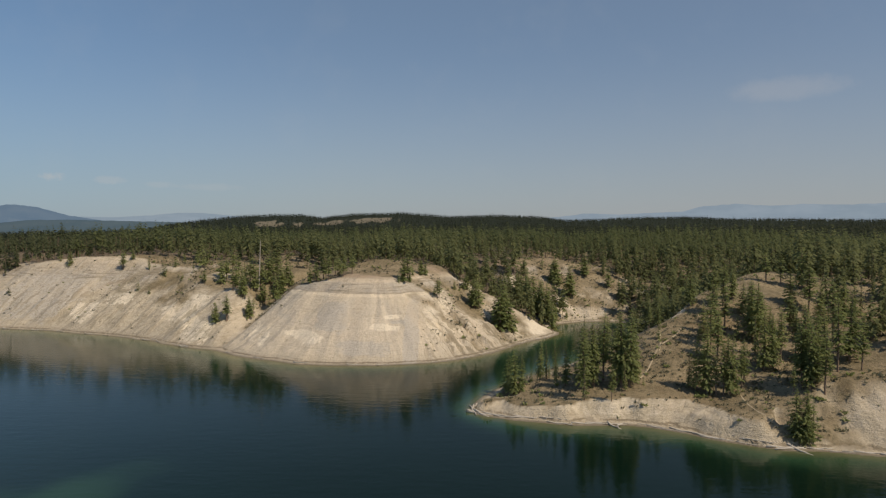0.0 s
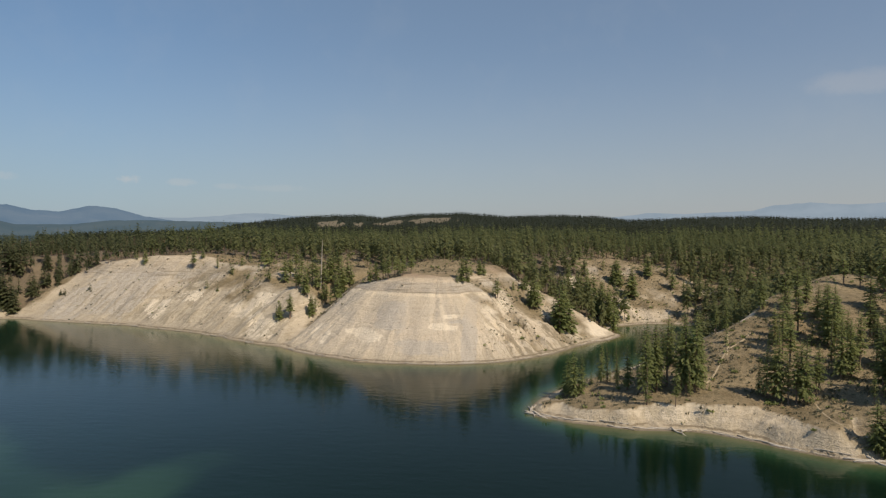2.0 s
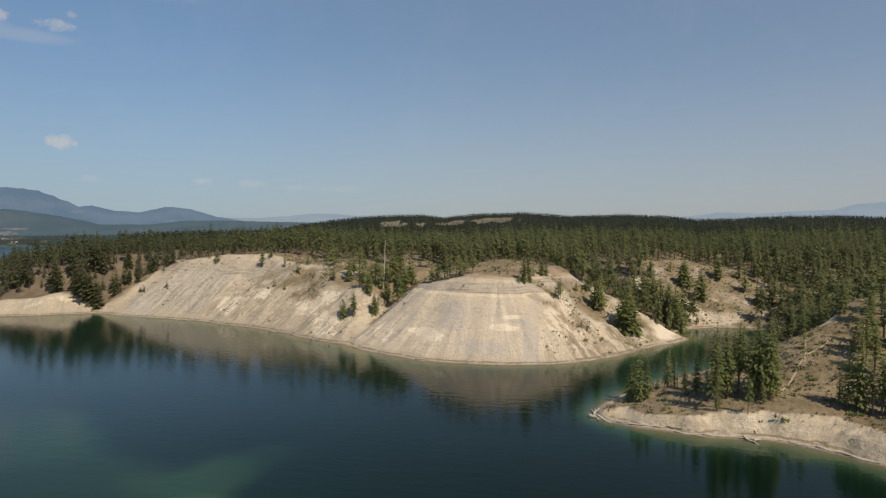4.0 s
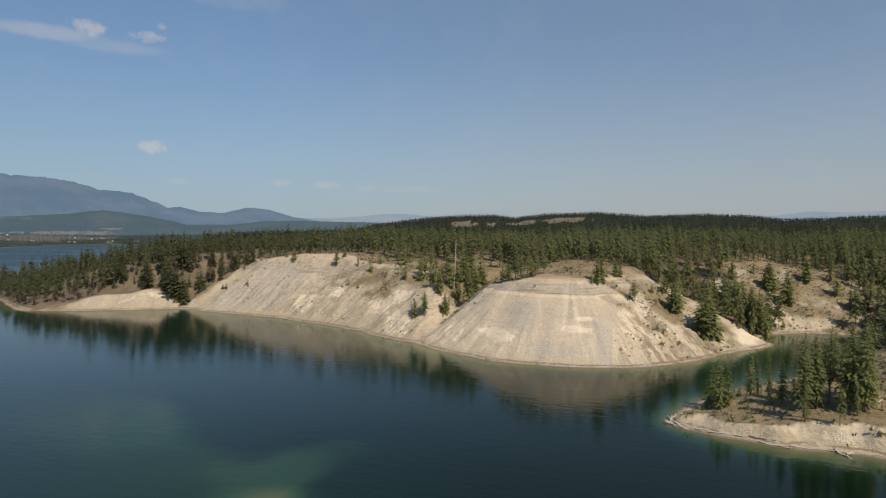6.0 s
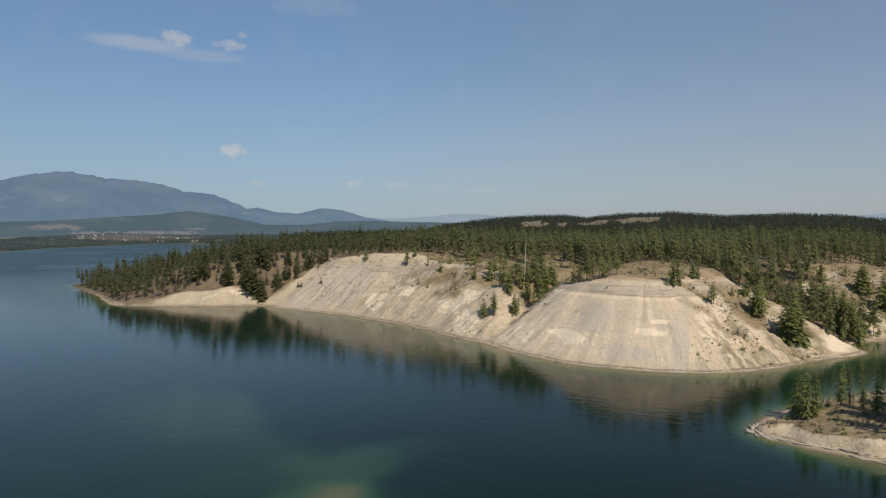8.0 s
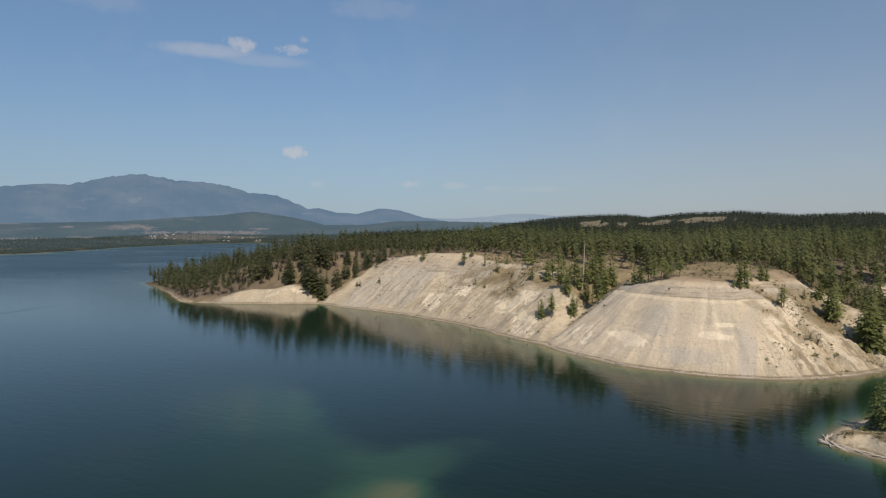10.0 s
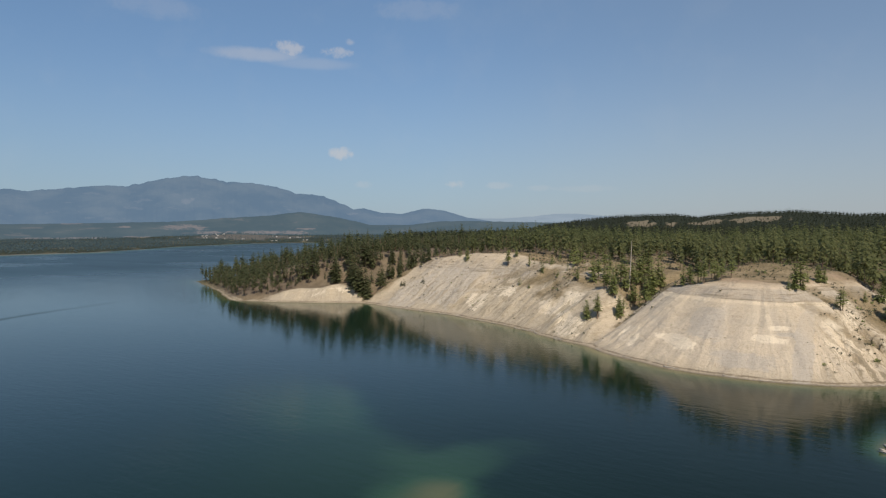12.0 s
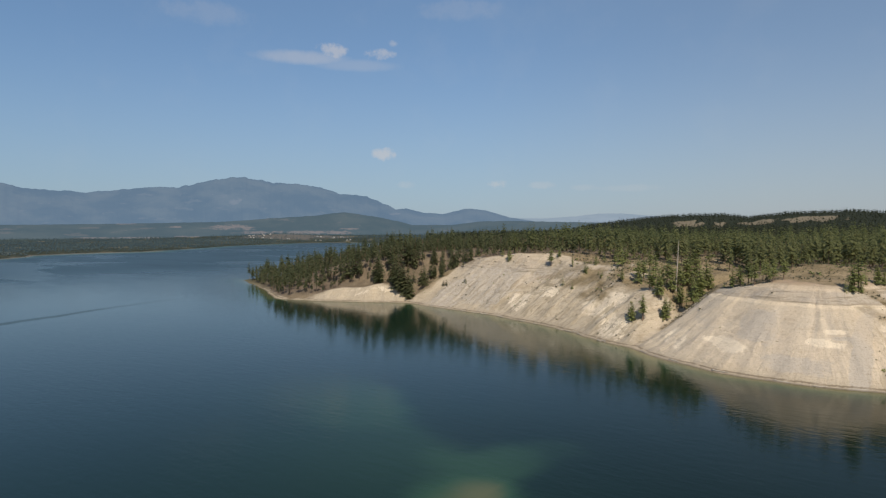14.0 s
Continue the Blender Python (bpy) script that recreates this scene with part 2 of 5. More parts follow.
# how thickly wooded: x, y, share
WOODED = ((-600, 455, 0.95), (-620, 456, 0.8), (-575, 440, 0.95), (-560, 440, 0.9), (-500, 425, 0.9), (-450, 400, 0.95), (-470, 390, 0.9), (-425, 385, 0.75), (-385, 392, 0.0), (-405, 405, 0.3), (-360, 405, 0.0), (-345, 425, 0.05), (-345, 450, 0.1), (-370, 440, 0.25), (-400, 440, 0.5), (-430, 425, 0.6), (-360, 500, 0.9), (-330, 460, 0.4),
          (-300, 470, 0.8), (-262, 440, 0.0), (-225, 432, 0.0), (-190, 420, 0.0), (-200, 380, 0), (-150, 340, 0), (-290, 400, 0), (-262, 475, 0.95), (-215, 470, 0.9), (-165, 415, 0.05), (-160, 470, 0.95), (-120, 430, 0.22), (-88, 395, 0.05), (-118, 400, 0.05),
          (-100, 370, 0.08), (-105, 405, 0.12), (-60, 300, 0), (-20, 300, 0), (-40, 350, 0), (-20, 385, 0.1), (-45, 405, 0.3), (-70, 420, 0.6), (-45, 425, 0.9), (0, 405, 0.7), (10, 340, 0.0), (30, 350, 0.03), (20, 395, 0.9), (50, 392, 0.9),
          (35, 440, 0.8), (75, 440, 0.0), (100, 440, 0.0), (95, 420, 0.0), (112, 424, 0.0), (118, 440, 0.0), (85, 460, 0.0), (105, 456, 0.02), (80, 478, 0.3), (60, 510, 1), (120, 500, 0.9), (128, 410, 1), (126, 390, 0.9), (138, 385, 0.9), (130, 360, 0.8), (140, 425, 1), (150, 450, 1), (170, 410, 0.95), (124, 460, 0.5), (128, 428, 0.6), (136, 408, 0.9), (108, 436, 0.0),
          (20, 205, 0), (60, 200, 0), (60, 230, 0), (80, 235, 0.0), (95, 270, 0.02), (112, 290, 0.15), (112, 318, 0.7), (140, 335, 0.8), (150, 285, 0.12), (172, 285, 0.2), (160, 330, 0.8), (190, 310, 0.6), (130, 240, 0.1), (100, 190, 0), (130, 190, 0), (170, 220, 0.3),
          (200, 340, 0.8), (250, 260, 0.7))


def smin(a, b, k):
    f = np.clip(0.5 + 0.5 * (b - a) / k, 0, 1)
    return b * (1 - f) + a * f - k * f * (1 - f)


def land(x, y):
    """Height, distance inland, and how bare the ground is (0..1) at each place."""
    x, y = np.asarray(x, float).ravel(), np.asarray(y, float).ravel()
    s, arc = shore(x, y)
    steep = blend(x, y, BANKS, 12)
    steep = steep * (1 + (0.85 * vnoise(arc / 11.0, arc * 0, 83) - 0.55) * sstep(250 - y, 0, 25) * sstep(x, 0, 12))
    top = blend(x, y, TOPS, 14)
    out = np.hypot(x, y)
    rise = np.interp(np.degrees(np.arctan2(x, y)), [h[0] for h in HILLS], [h[1] for h in HILLS])
    top = top + rise * np.exp(-((out - 2600) / 270) ** 2)
    far = sstep(out, 500, 1500)
    top = top + (fbm(x / 30, y / 30, 3, 5) - 0.5) * 3.0 + far * (fbm(x / 160, y / 160, 3, 9) - 0.5) * 10
    inland = np.maximum(s, 0)
    # furrows that water has cut down the open faces
    face = sstep(inland, 2, 10) * sstep(steep, 0.35, 0.6)
    furrow = np.abs(vnoise(arc / 5.0 + 0.6 * vnoise(inland / 12, arc / 20, 4), inland / 60, 11) - 0.5) * 2
    furrow2 = np.abs(vnoise(arc / 13.0, inland / 90, 12) - 0.5) * 2
    beach = 2.0 + 1.2 * vnoise(arc / 9.0, arc * 0, 23)
    # the low point ends in a small crumbling scarp, cut back unevenly from the water
    low_point = sstep(250 - y, 0, 25) * sstep(x, 0, 12)
    back = inland + low_point * sstep(inland, 0.8, 3.5) * ((vnoise(arc / 10.0, arc * 0, 57) - 0.55) * 7.0 + (vnoise(arc / 3.2, inland / 6, 58) - 0.5) * 2.4)
    cut = steep * np.maximum(back - beach, 0) + 0.14 * np.minimum(inland, beach)
    cut = cut + 0.6 * np.maximum(inland - 26, 0) * sstep(x, 86, 112) * sstep(345 - y, 0, 40)
    rough_face = 1 - np.exp(-((x + 35) / 38) ** 4 - ((y - 300) / 45) ** 4)
    rugged = np.exp(-((x - 16) / 24) ** 4 - ((y - 312) / 28) ** 4)
    cut = cut + rugged * sstep(inland, 3, 8) * ((furrow - 0.5) * 3.4 + (fbm(x / 5, y / 5, 3, 88) - 0.5) * 6.0)
    cut = cut + face * (1 - 0.85 * sstep(262 - y, 0, 25) * sstep(x, 0, 12)) * ((furrow - 0.5) * (0.7 + 0.45 * rough_face) + (furrow2 - 0.5) * (1.2 + 1.2 * rough_face) + rough_face * (fbm(x / 6, y / 6, 3, 27) - 0.5) * 1.6) + (fbm(x / 7, y / 7, 3, 21) - 0.5) * 1.2 * sstep(inland, 2, 8)
    cut = cut + low_point * sstep(inland, 3, 5) * ((vnoise(arc / 8.0, inland / 5, 41) - 0.45) * 4.2 + (fbm(x / 4.5, y / 4.5, 3, 43) - 0.5) * 3.4)
    z = smin(cut, top, 3.2 - 2.4 * low_point)
    for line, side in RAVINES:
        q = smooth_line(line, 8)
        d, zf = np.full(x.shape, 1e9), np.zeros(x.shape)
        for (ax, ay, az_), (bx, by, bz) in zip(q[:-1], q[1:]):
            t = np.clip(((x - ax) * (bx - ax) + (y - ay) * (by - ay)) / ((bx - ax) ** 2 + (by - ay) ** 2), 0, 1)
            dd = np.hypot(x - ax - t * (bx - ax), y - ay - t * (by - ay))
            k = dd < d
            d[k] = dd[k]
            zf[k] = (az_ + t * (bz - az_))[k]
        z = smin(z, np.maximum(zf, 0.3) + side * np.maximum(d - 1.5, 0), 3.0)
    z = np.where(s > 0, np.maximum(z, 0.05 + 0.12 * np.minimum(inland, 3)), np.maximum(-14.0, s * 0.35))
    bare = (1 - sstep(cut - z, 0.6 - 0.4 * low_point, 5.0 - 3.6 * low_point)) * sstep(steep, 0.38, 0.55) * blend(x, y, OPEN, 10) * sstep(s, -1, 0.5)
    strand = sstep(7.0 - s, 0, 4.5) * sstep(s, -1, 0.5) * (0.75 + 0.6 * (vnoise(arc / 12, arc * 0, 62) - 0.5))
    bare = np.maximum(bare, strand)
    worn_top = 0.15 * np.exp(-((x + 30) / 32) ** 4 - ((y - 350) / 24) ** 4) + 0.3 * np.exp(-((x + 165) / 45) ** 4 - ((y - 398) / 24) ** 4)
    worn_top = worn_top + 0.6 * np.exp(-((x + 106) / 26) ** 4 - ((y - 334) / 24) ** 4)
    bare = np.maximum(bare, worn_top * sstep(s, -1, 0.5))
    bare = sstep(bare + 0.9 * (fbm(x / 8, y / 8, 4, 60) - 0.5), 0.22, 0.62)
    return z, s, bare, arc

# fresh slips (pale) and weathered crusts (grey) on the faces: x, z, half width, half height, tone
SLIPS = ((-24.2, 17.2, 4.8, 1.2, 0.75), (-21.5, 15.1, 4.6, 1.1, -0.7), (-28.2, 12.9, 8.6, 2.2, 0.75), (-62.2, 8.7, 8.5, 3.4, 0.8), (-69.2, 9.5, 8.3, 1.4, 0.8), (-221.9, 8.5, 10.5, 6.5, 1), (-198.1, 16, 9.4, 4.5, 1), (-149, 13, 17.4, 10.4, 0.75), (-129.4, 4.6, 9.5, 6.5, 0.6), (-4.2, 17.7, 8.6, 5.3, 0.8), (3.5, 10.9, 11.2, 3.9, 0.7), (49.5, 4.4, 15.9, 4.4, 1), (-356, 6.1, 28.4, 7.6, 0.35), (-92.3, 6.4, 8.7, 6, 0.5), (-53.9, 17.2, 8.4, 7, -0.7), (-14.7, 10.2, 3.7, 13.7, -0.9), (-78.8, 14.9, 7, 3.3, -0.5), (-222.8, 24.9, 21, 4.8, -0.6), (-37.3, 5.6, 15.4, 3, -0.6), (-148.9, 26.9, 14.7, 2.5, -0.6), (-262, 17, 34, 13, -0.75), (-292, 9, 14, 9, -0.6))


def scars(x, z):
    out = np.zeros(x.shape)
    for sx, sz, w, h, tone in SLIPS:
        if tone > 0:      # a slip breaks off at a sharp ledge and thins out downhill
            out += tone * np.exp(-((x - sx) / w) ** 4) * sstep(1 - (z - sz) / h, 0.0, 0.22) * sstep((z - sz) / h + 1.3, 0, 1.6)
        else:
            out += tone * np.exp(-((x - sx) / w) ** 4 - ((z - sz) / h) ** 4)
    return out


# dry clearings on the skyline hills: azimuth, distance, half width (degrees), half depth
CLEARINGS = ((-15.5, 2390, 1.1, 55), (-10.2, 2400, 1.3, 45), (-6.2, 2410, 2.0, 40), (-13.0, 2350, 0.5, 25), (-51.5, 2900, 3.2, 90), (-57.0, 2760, 1.8, 60), (-47.5, 2950, 2.4, 70), (20.5, 640, 1.2, 25), (22.5, 650, 0.8, 20))


def clearings(x, y):
    a, d = np.degrees(np.arctan2(x, y)), np.hypot(x, y)
    a, d = a + (fbm(x / 30, y / 30, 3, 95) - 0.5) * 2.2, d + (fbm(x / 30, y / 30, 3, 96) - 0.5) * 90
    out = np.zeros(x.shape)
    for ca, cd, wa, wd in CLEARINGS:
        out = np.maximum(out, np.exp(-((a - ca) / wa) ** 4 - ((d - cd) / wd) ** 4))
    return out


# ---- materials ----
def material(name):
    m = bpy.data.materials.new(name)
    m.use_nodes = True
    t = m.node_tree
    return m, t, t.nodes["Principled BSDF"]


def place(tree):
    return tree.nodes.new("ShaderNodeNewGeometry").outputs["Position"]


def attr(tree, name):
    n = tree.nodes.new("ShaderNodeAttribute")
    n.attribute_name = name
    return n.outputs["Fac"]


def bump(tree, bsdf, height, strength, distance):
    n = tree.nodes.new("ShaderNodeBump")
    n.inputs["Strength"].default_value, n.inputs["Distance"].default_value = strength, distance
    tree.links.new(height, n.inputs["Height"])
    tree.links.new(n.outputs[0], bsdf.inputs["Normal"])


def stretched(tree, pos, sx, sy, sz):
    n = tree.nodes.new("ShaderNodeMapping")
    n.inputs["Scale"].default_value = (sx, sy, sz)
    tree.links.new(pos, n.inputs["Vector"])
    return n.outputs[0]


# ground: pale silt on the open faces, dry grass and needle litter on the rest, dark floor under far woods
MAT_GROUND, t, b = material("ground")
p = place(t)
zz = t.nodes.new("ShaderNodeSeparateXYZ")
link(t, p, zz.inputs[0])
big, mid, fine = noisen(t, 0.02, 4, 0.6, p), noisen(t, 0.11, 4, 0.6, p), noisen(t, 0.55, 6, 0.72, p)
crumb = noisen(t, 1.6, 4, 0.7, p)
down = t.nodes.new("ShaderNodeCombineXYZ")
link(t, mathn(t, "ADD", attr(t, "along"), mathn(t, "MULTIPLY", mid, 5.0)), down.inputs[0])
link(t, attr(t, "inland"), down.inputs[1])
streak = noisen(t, 1.0, 4, 0.62, stretched(t, down.outputs[0], 0.16, 0.012, 1.0))
rill = noisen(t, 1.0, 4, 0.65, stretched(t, down.outputs[0], 0.75, 0.05, 1.0))
warp = mathn(t, "ADD", zz.outputs[2], mathn(t, "MULTIPLY", mathn(t, "SUBTRACT", mid, 0.5), 1.3))
bands = rampn(t, mathn(t, "DIVIDE", warp, 42.0), [
    (0.0, (0.40, 0.34, 0.265)), (0.035, (0.50, 0.43, 0.33)), (0.10, (0.575, 0.495, 0.385)), (0.36, (0.60, 0.515, 0.40)),
    (0.45, (0.57, 0.495, 0.39)), (0.60, (0.60, 0.52, 0.405)), (0.618, (0.74, 0.64, 0.49)), (0.642, (0.72, 0.62, 0.475)),
    (0.648, (0.40, 0.345, 0.275)), (0.665, (0.46, 0.41, 0.34)), (0.75, (0.49, 0.43, 0.35)), (0.77, (0.60, 0.505, 0.385)), (0.80, (0.56, 0.465, 0.35)), (0.83, (0.38, 0.29, 0.205)), (1.0, (0.33, 0.25, 0.17))])
west = rampn(t, mathn(t, "DIVIDE", warp, 42.0), [
    (0.0, (0.38, 0.325, 0.25)), (0.05, (0.47, 0.405, 0.31)), (0.2, (0.50, 0.43, 0.325)), (0.38, (0.53, 0.455, 0.345)), (0.55, (0.56, 0.48, 0.365)), (0.62, (0.50, 0.43, 0.335)),
    (0.66, (0.455, 0.40, 0.325)), (0.74, (0.45, 0.395, 0.32)), (0.86, (0.50, 0.43, 0.335)), (0.94, (0.56, 0.475, 0.36)), (1.0, (0.44, 0.36, 0.265))])
west_side = mathn(t, "SUBTRACT", 1.0, spread(t, mathn(t, "ADD", zz.outputs[0], mathn(t, "MULTIPLY", mid, 20.0)), -110.0, -92.0))
bands = mixn(t, west_side, bands, west)
wet = mathn(t, "SUBTRACT", 1.0, spread(t, mathn(t, "ADD", zz.outputs[2], mathn(t, "MULTIPLY", fine, 0.3)), 0.22, 0.5))
# slow washes of clay down the fall line, finer flutes where the crust is worn, groove shade painted in
silt = mixn(t, 1.0, bands, rampn(t, streak, [(0.34, (0.86, 0.865, 0.88)), (0.5, (1.0, 1.0, 0.99)), (0.66, (1.08, 1.06, 1.03))]), "MULTIPLY")
ragged = noisen(t, 1.0, 6, 0.7, stretched(t, p, 0.05, 0.04, 0.10), 1.2)
worn = spread(t, noisen(t, 0.03, 3, 0.6, p), 0.44, 0.60)
worn = mathn(t, "MULTIPLY", worn, mathn(t, "SUBTRACT", 1.0, mathn(t, "MULTIPLY", attr(t, "lumpy"), 0.75)))
fluted = mathn(t, "MAXIMUM", mathn(t, "MULTIPLY", worn, 0.45), mathn(t, "MULTIPLY", attr(t, "gullied"), spread(t, ragged, 0.42, 0.6)))
silt = mixn(t, 1.0, silt, rampn(t, rill, [(0.36, (0.90, 0.895, 0.89)), (0.46, (1.0, 1.0, 1.0)), (0.56, (1.0, 1.0, 1.0)), (0.66, (1.06, 1.06, 1.05))]), "MULTIPLY")
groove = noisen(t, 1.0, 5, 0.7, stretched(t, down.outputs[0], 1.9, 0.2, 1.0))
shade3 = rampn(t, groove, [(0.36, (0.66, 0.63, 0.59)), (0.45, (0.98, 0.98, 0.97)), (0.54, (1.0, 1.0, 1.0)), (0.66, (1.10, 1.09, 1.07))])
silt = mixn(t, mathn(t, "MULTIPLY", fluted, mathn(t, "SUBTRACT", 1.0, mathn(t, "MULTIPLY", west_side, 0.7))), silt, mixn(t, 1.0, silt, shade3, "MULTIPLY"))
ledge = noisen(t, 1.0, 5, 0.7, stretched(t, p, 0.05, 0.05, 0.55), 0.8)
silt = mixn(t, 1.0, silt, rampn(t, ledge, [(0.34, (0.90, 0.89, 0.87)), (0.44, (1.0, 1.0, 1.0)), (0.56, (1.0, 1.0, 1.0)), (0.64, (1.07, 1.07, 1.06))]), "MULTIPLY")
# grey crusts and pale fresh slips, with torn edges
torn = mathn(t, "ADD", mathn(t, "MULTIPLY", mathn(t, "SUBTRACT", ragged, 0.5), 1.5), mathn(t, "MULTIPLY", mathn(t, "SUBTRACT", rill, 0.5), 0.5))
frayed = mathn(t, "ADD", attr(t, "pale"), torn)
silt = mixn(t, mathn(t, "MULTIPLY", spread(t, mathn(t, "MULTIPLY", frayed, -1.0), 0.2, 0.5), 0.8), silt, (0.475, 0.43, 0.365))
silt = mixn(t, mathn(t, "MULTIPLY", spread(t, frayed, 0.34, 0.56), 0.85), silt, (0.77, 0.675, 0.525))
# dark clefts drawn in the colour: brown soil and litter together with their shade
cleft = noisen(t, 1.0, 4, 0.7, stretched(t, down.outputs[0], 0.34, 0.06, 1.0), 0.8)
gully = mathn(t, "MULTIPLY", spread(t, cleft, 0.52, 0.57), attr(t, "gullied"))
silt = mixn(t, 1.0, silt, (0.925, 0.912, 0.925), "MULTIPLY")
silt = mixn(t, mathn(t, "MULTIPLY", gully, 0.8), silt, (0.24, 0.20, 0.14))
silt = mixn(t, mathn(t, "MULTIPLY", spread(t, big, 0.54, 0.66), 0.35), silt, (0.52, 0.42, 0.30))
silt = mixn(t, mathn(t, "MULTIPLY", mathn(t, "MULTIPLY", spread(t, fine, 0.56, 0.64), mathn(t, "ADD", mathn(t, "ADD", 0.12, mathn(t, "MULTIPLY", west_side, 0.62)), attr(t, "gullied"))), 0.7), silt, (0.27, 0.225, 0.16))
grit = noisen(t, 0.9, 5, 0.8, p)
silt = mixn(t, 1.0, silt, rampn(t, grit, [(0.32, (0.70, 0.68, 0.65)), (0.43, (0.99, 0.99, 0.99)), (0.56, (1.01, 1.01, 1.01)), (0.68, (1.14, 1.14, 1.13))]), "MULTIPLY")
silt = mixn(t, mathn(t, "MULTIPLY", spread(t, crumb, 0.60, 0.68), 0.42), silt, (0.22, 0.18, 0.125))
clod = noisen(t, 0.22, 6, 0.75, p, 0.8)
silt = mixn(t, mathn(t, "MULTIPLY", mathn(t, "MULTIPLY", spread(t, clod, 0.47, 0.58), west_side), 0.4), silt, (0.36, 0.30, 0.215))
# on the low scarp brown lumps and the shade in their hollows share this colour
silt = mixn(t, mathn(t, "MULTIPLY", mathn(t, "MULTIPLY", spread(t, clod, 0.45, 0.56), attr(t, "lumpy")), 0.6), silt, (0.33, 0.27, 0.185))
silt = mixn(t, mathn(t, "MULTIPLY", attr(t, "lumpy"), 0.4), silt, mixn(t, ragged, (0.36, 0.295, 0.21), (0.58, 0.49, 0.37)))
grass = rampn(t, mid, [(0.3, (0.195, 0.156, 0.102)), (0.5, (0.295, 0.242, 0.166)), (0.7, (0.40, 0.325, 0.226))])
grass = mixn(t, mathn(t, "MULTIPLY", spread(t, fine, 0.50, 0.62), 0.6), grass, (0.115, 0.104, 0.068))
grass = mixn(t, mathn(t, "MULTIPLY", spread(t, crumb, 0.55, 0.66), 0.5), grass, (0.40, 0.33, 0.22))
grass = mixn(t, 1.0, grass, (0.80, 0.765, 0.70), "MULTIPLY")
grass = mixn(t, mathn(t, "MULTIPLY", spread(t, big, 0.55, 0.75), 0.5), grass, (0.26, 0.17, 0.10))
grass = mixn(t, mathn(t, "MULTIPLY", attr(t, "litter"), 0.8), grass, mixn(t, mid, (0.092, 0.073, 0.055), (0.185, 0.143, 0.108)))
# thin dark lines painted near the rim as shade under overhanging layers, and a dark line along the water for washed-up
# debris and a small cut scarp
rim_dark = noisen(t, 1.0, 4, 0.65, stretched(t, p, 0.045, 0.045, 1.5), 0.5)
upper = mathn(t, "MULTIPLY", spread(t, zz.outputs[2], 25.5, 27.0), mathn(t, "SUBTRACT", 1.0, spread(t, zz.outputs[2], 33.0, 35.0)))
silt = mixn(t, mathn(t, "MULTIPLY", mathn(t, "MULTIPLY", spread(t, rim_dark, 0.55, 0.60), upper), 0.65), silt, (0.22, 0.18, 0.125))
tide = mathn(t, "ADD", zz.outputs[2], mathn(t, "MULTIPLY", mathn(t, "SUBTRACT", fine, 0.5), 1.1))
shore_dark = mathn(t, "MULTIPLY", spread(t, tide, 0.42, 0.55), mathn(t, "SUBTRACT", 1.0, spread(t, tide, 0.85, 1.05)))
silt = mixn(t, mathn(t, "MULTIPLY", shore_dark, mathn(t, "MULTIPLY", spread(t, mid, 0.36, 0.52), 0.75)), silt, (0.17, 0.135, 0.09))
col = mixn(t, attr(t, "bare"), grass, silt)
col = mixn(t, mathn(t, "MULTIPLY", wet, 0.75), col, (0.12, 0.10, 0.07))
# ground across the lake leans dark and bluish, haze put into its colour
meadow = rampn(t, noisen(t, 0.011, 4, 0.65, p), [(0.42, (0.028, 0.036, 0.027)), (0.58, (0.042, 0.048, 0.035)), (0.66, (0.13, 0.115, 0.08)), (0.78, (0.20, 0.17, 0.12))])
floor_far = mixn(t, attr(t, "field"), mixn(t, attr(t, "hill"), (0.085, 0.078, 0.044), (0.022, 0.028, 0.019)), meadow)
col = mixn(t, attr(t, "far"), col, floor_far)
col = mixn(t, mathn(t, "MULTIPLY", attr(t, "field"), mathn(t, "SUBTRACT", 1.0, spread(t, mathn(t, "ADD", attr(t, "inland"), mathn(t, "MULTIPLY", big, 14.0)), 12.0, 17.0))), col, (0.125, 0.118, 0.108))
# clearings across the lake are greyed in the colour for the same haze
col = mixn(t, spread(t, attr(t, "clearing"), 0.3, 0.6), col, mixn(t, attr(t, "field"), mixn(t, mid, (0.12, 0.105, 0.075), (0.20, 0.17, 0.125)), mixn(t, mid, (0.07, 0.07, 0.067), (0.135, 0.125, 0.115))))
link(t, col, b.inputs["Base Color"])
b.inputs["Roughness"].default_value, b.inputs["Specular IOR Level"].default_value = 0.95, 0.15
rough = mathn(t, "ADD", mathn(t, "MULTIPLY", fine, 1.6), mathn(t, "ADD", mathn(t, "ADD", mathn(t, "MULTIPLY", rill, 0.5), mathn(t, "MULTIPLY", mathn(t, "MULTIPLY", groove, worn), 0.5)), mathn(t, "ADD", mathn(t, "MULTIPLY", crumb, 0.4), mathn(t, "MULTIPLY", ledge, 1.2))))
bump(t, b, rough, 0.6, 1.0)

# lake: still, deep blue-green water with pale shallows
MAT_WATER, t, b = material("lake_water")
p = place(t)
shallow = attr(t, "shallow")
mottle = noisen(t, 0.03, 4, 0.6, p)
deep = mixn(t, mottle, (0.0018, 0.0082, 0.0050), (0.0027, 0.0108, 0.0064))
body = mixn(t, spread(t, shallow, 0.0, 0.5), deep, (0.021, 0.053, 0.026))
body = mixn(t, spread(t, shallow, 0.35, 1.0), body, (0.115, 0.110, 0.052))
link(t, body, b.inputs["Base Color"])
b.inputs["IOR"].default_value = 1.333
calm = noisen(t, 0.006, 3, 0.6, stretched(t, p, 0.35, 1.0, 1.0))
sp = t.nodes.new("ShaderNodeSeparateXYZ")
link(t, p, sp.inputs[0])
gust = noisen(t, 0.0035, 4, 0.6, stretched(t, p, 0.6, 1.3, 1.0), 0.4)
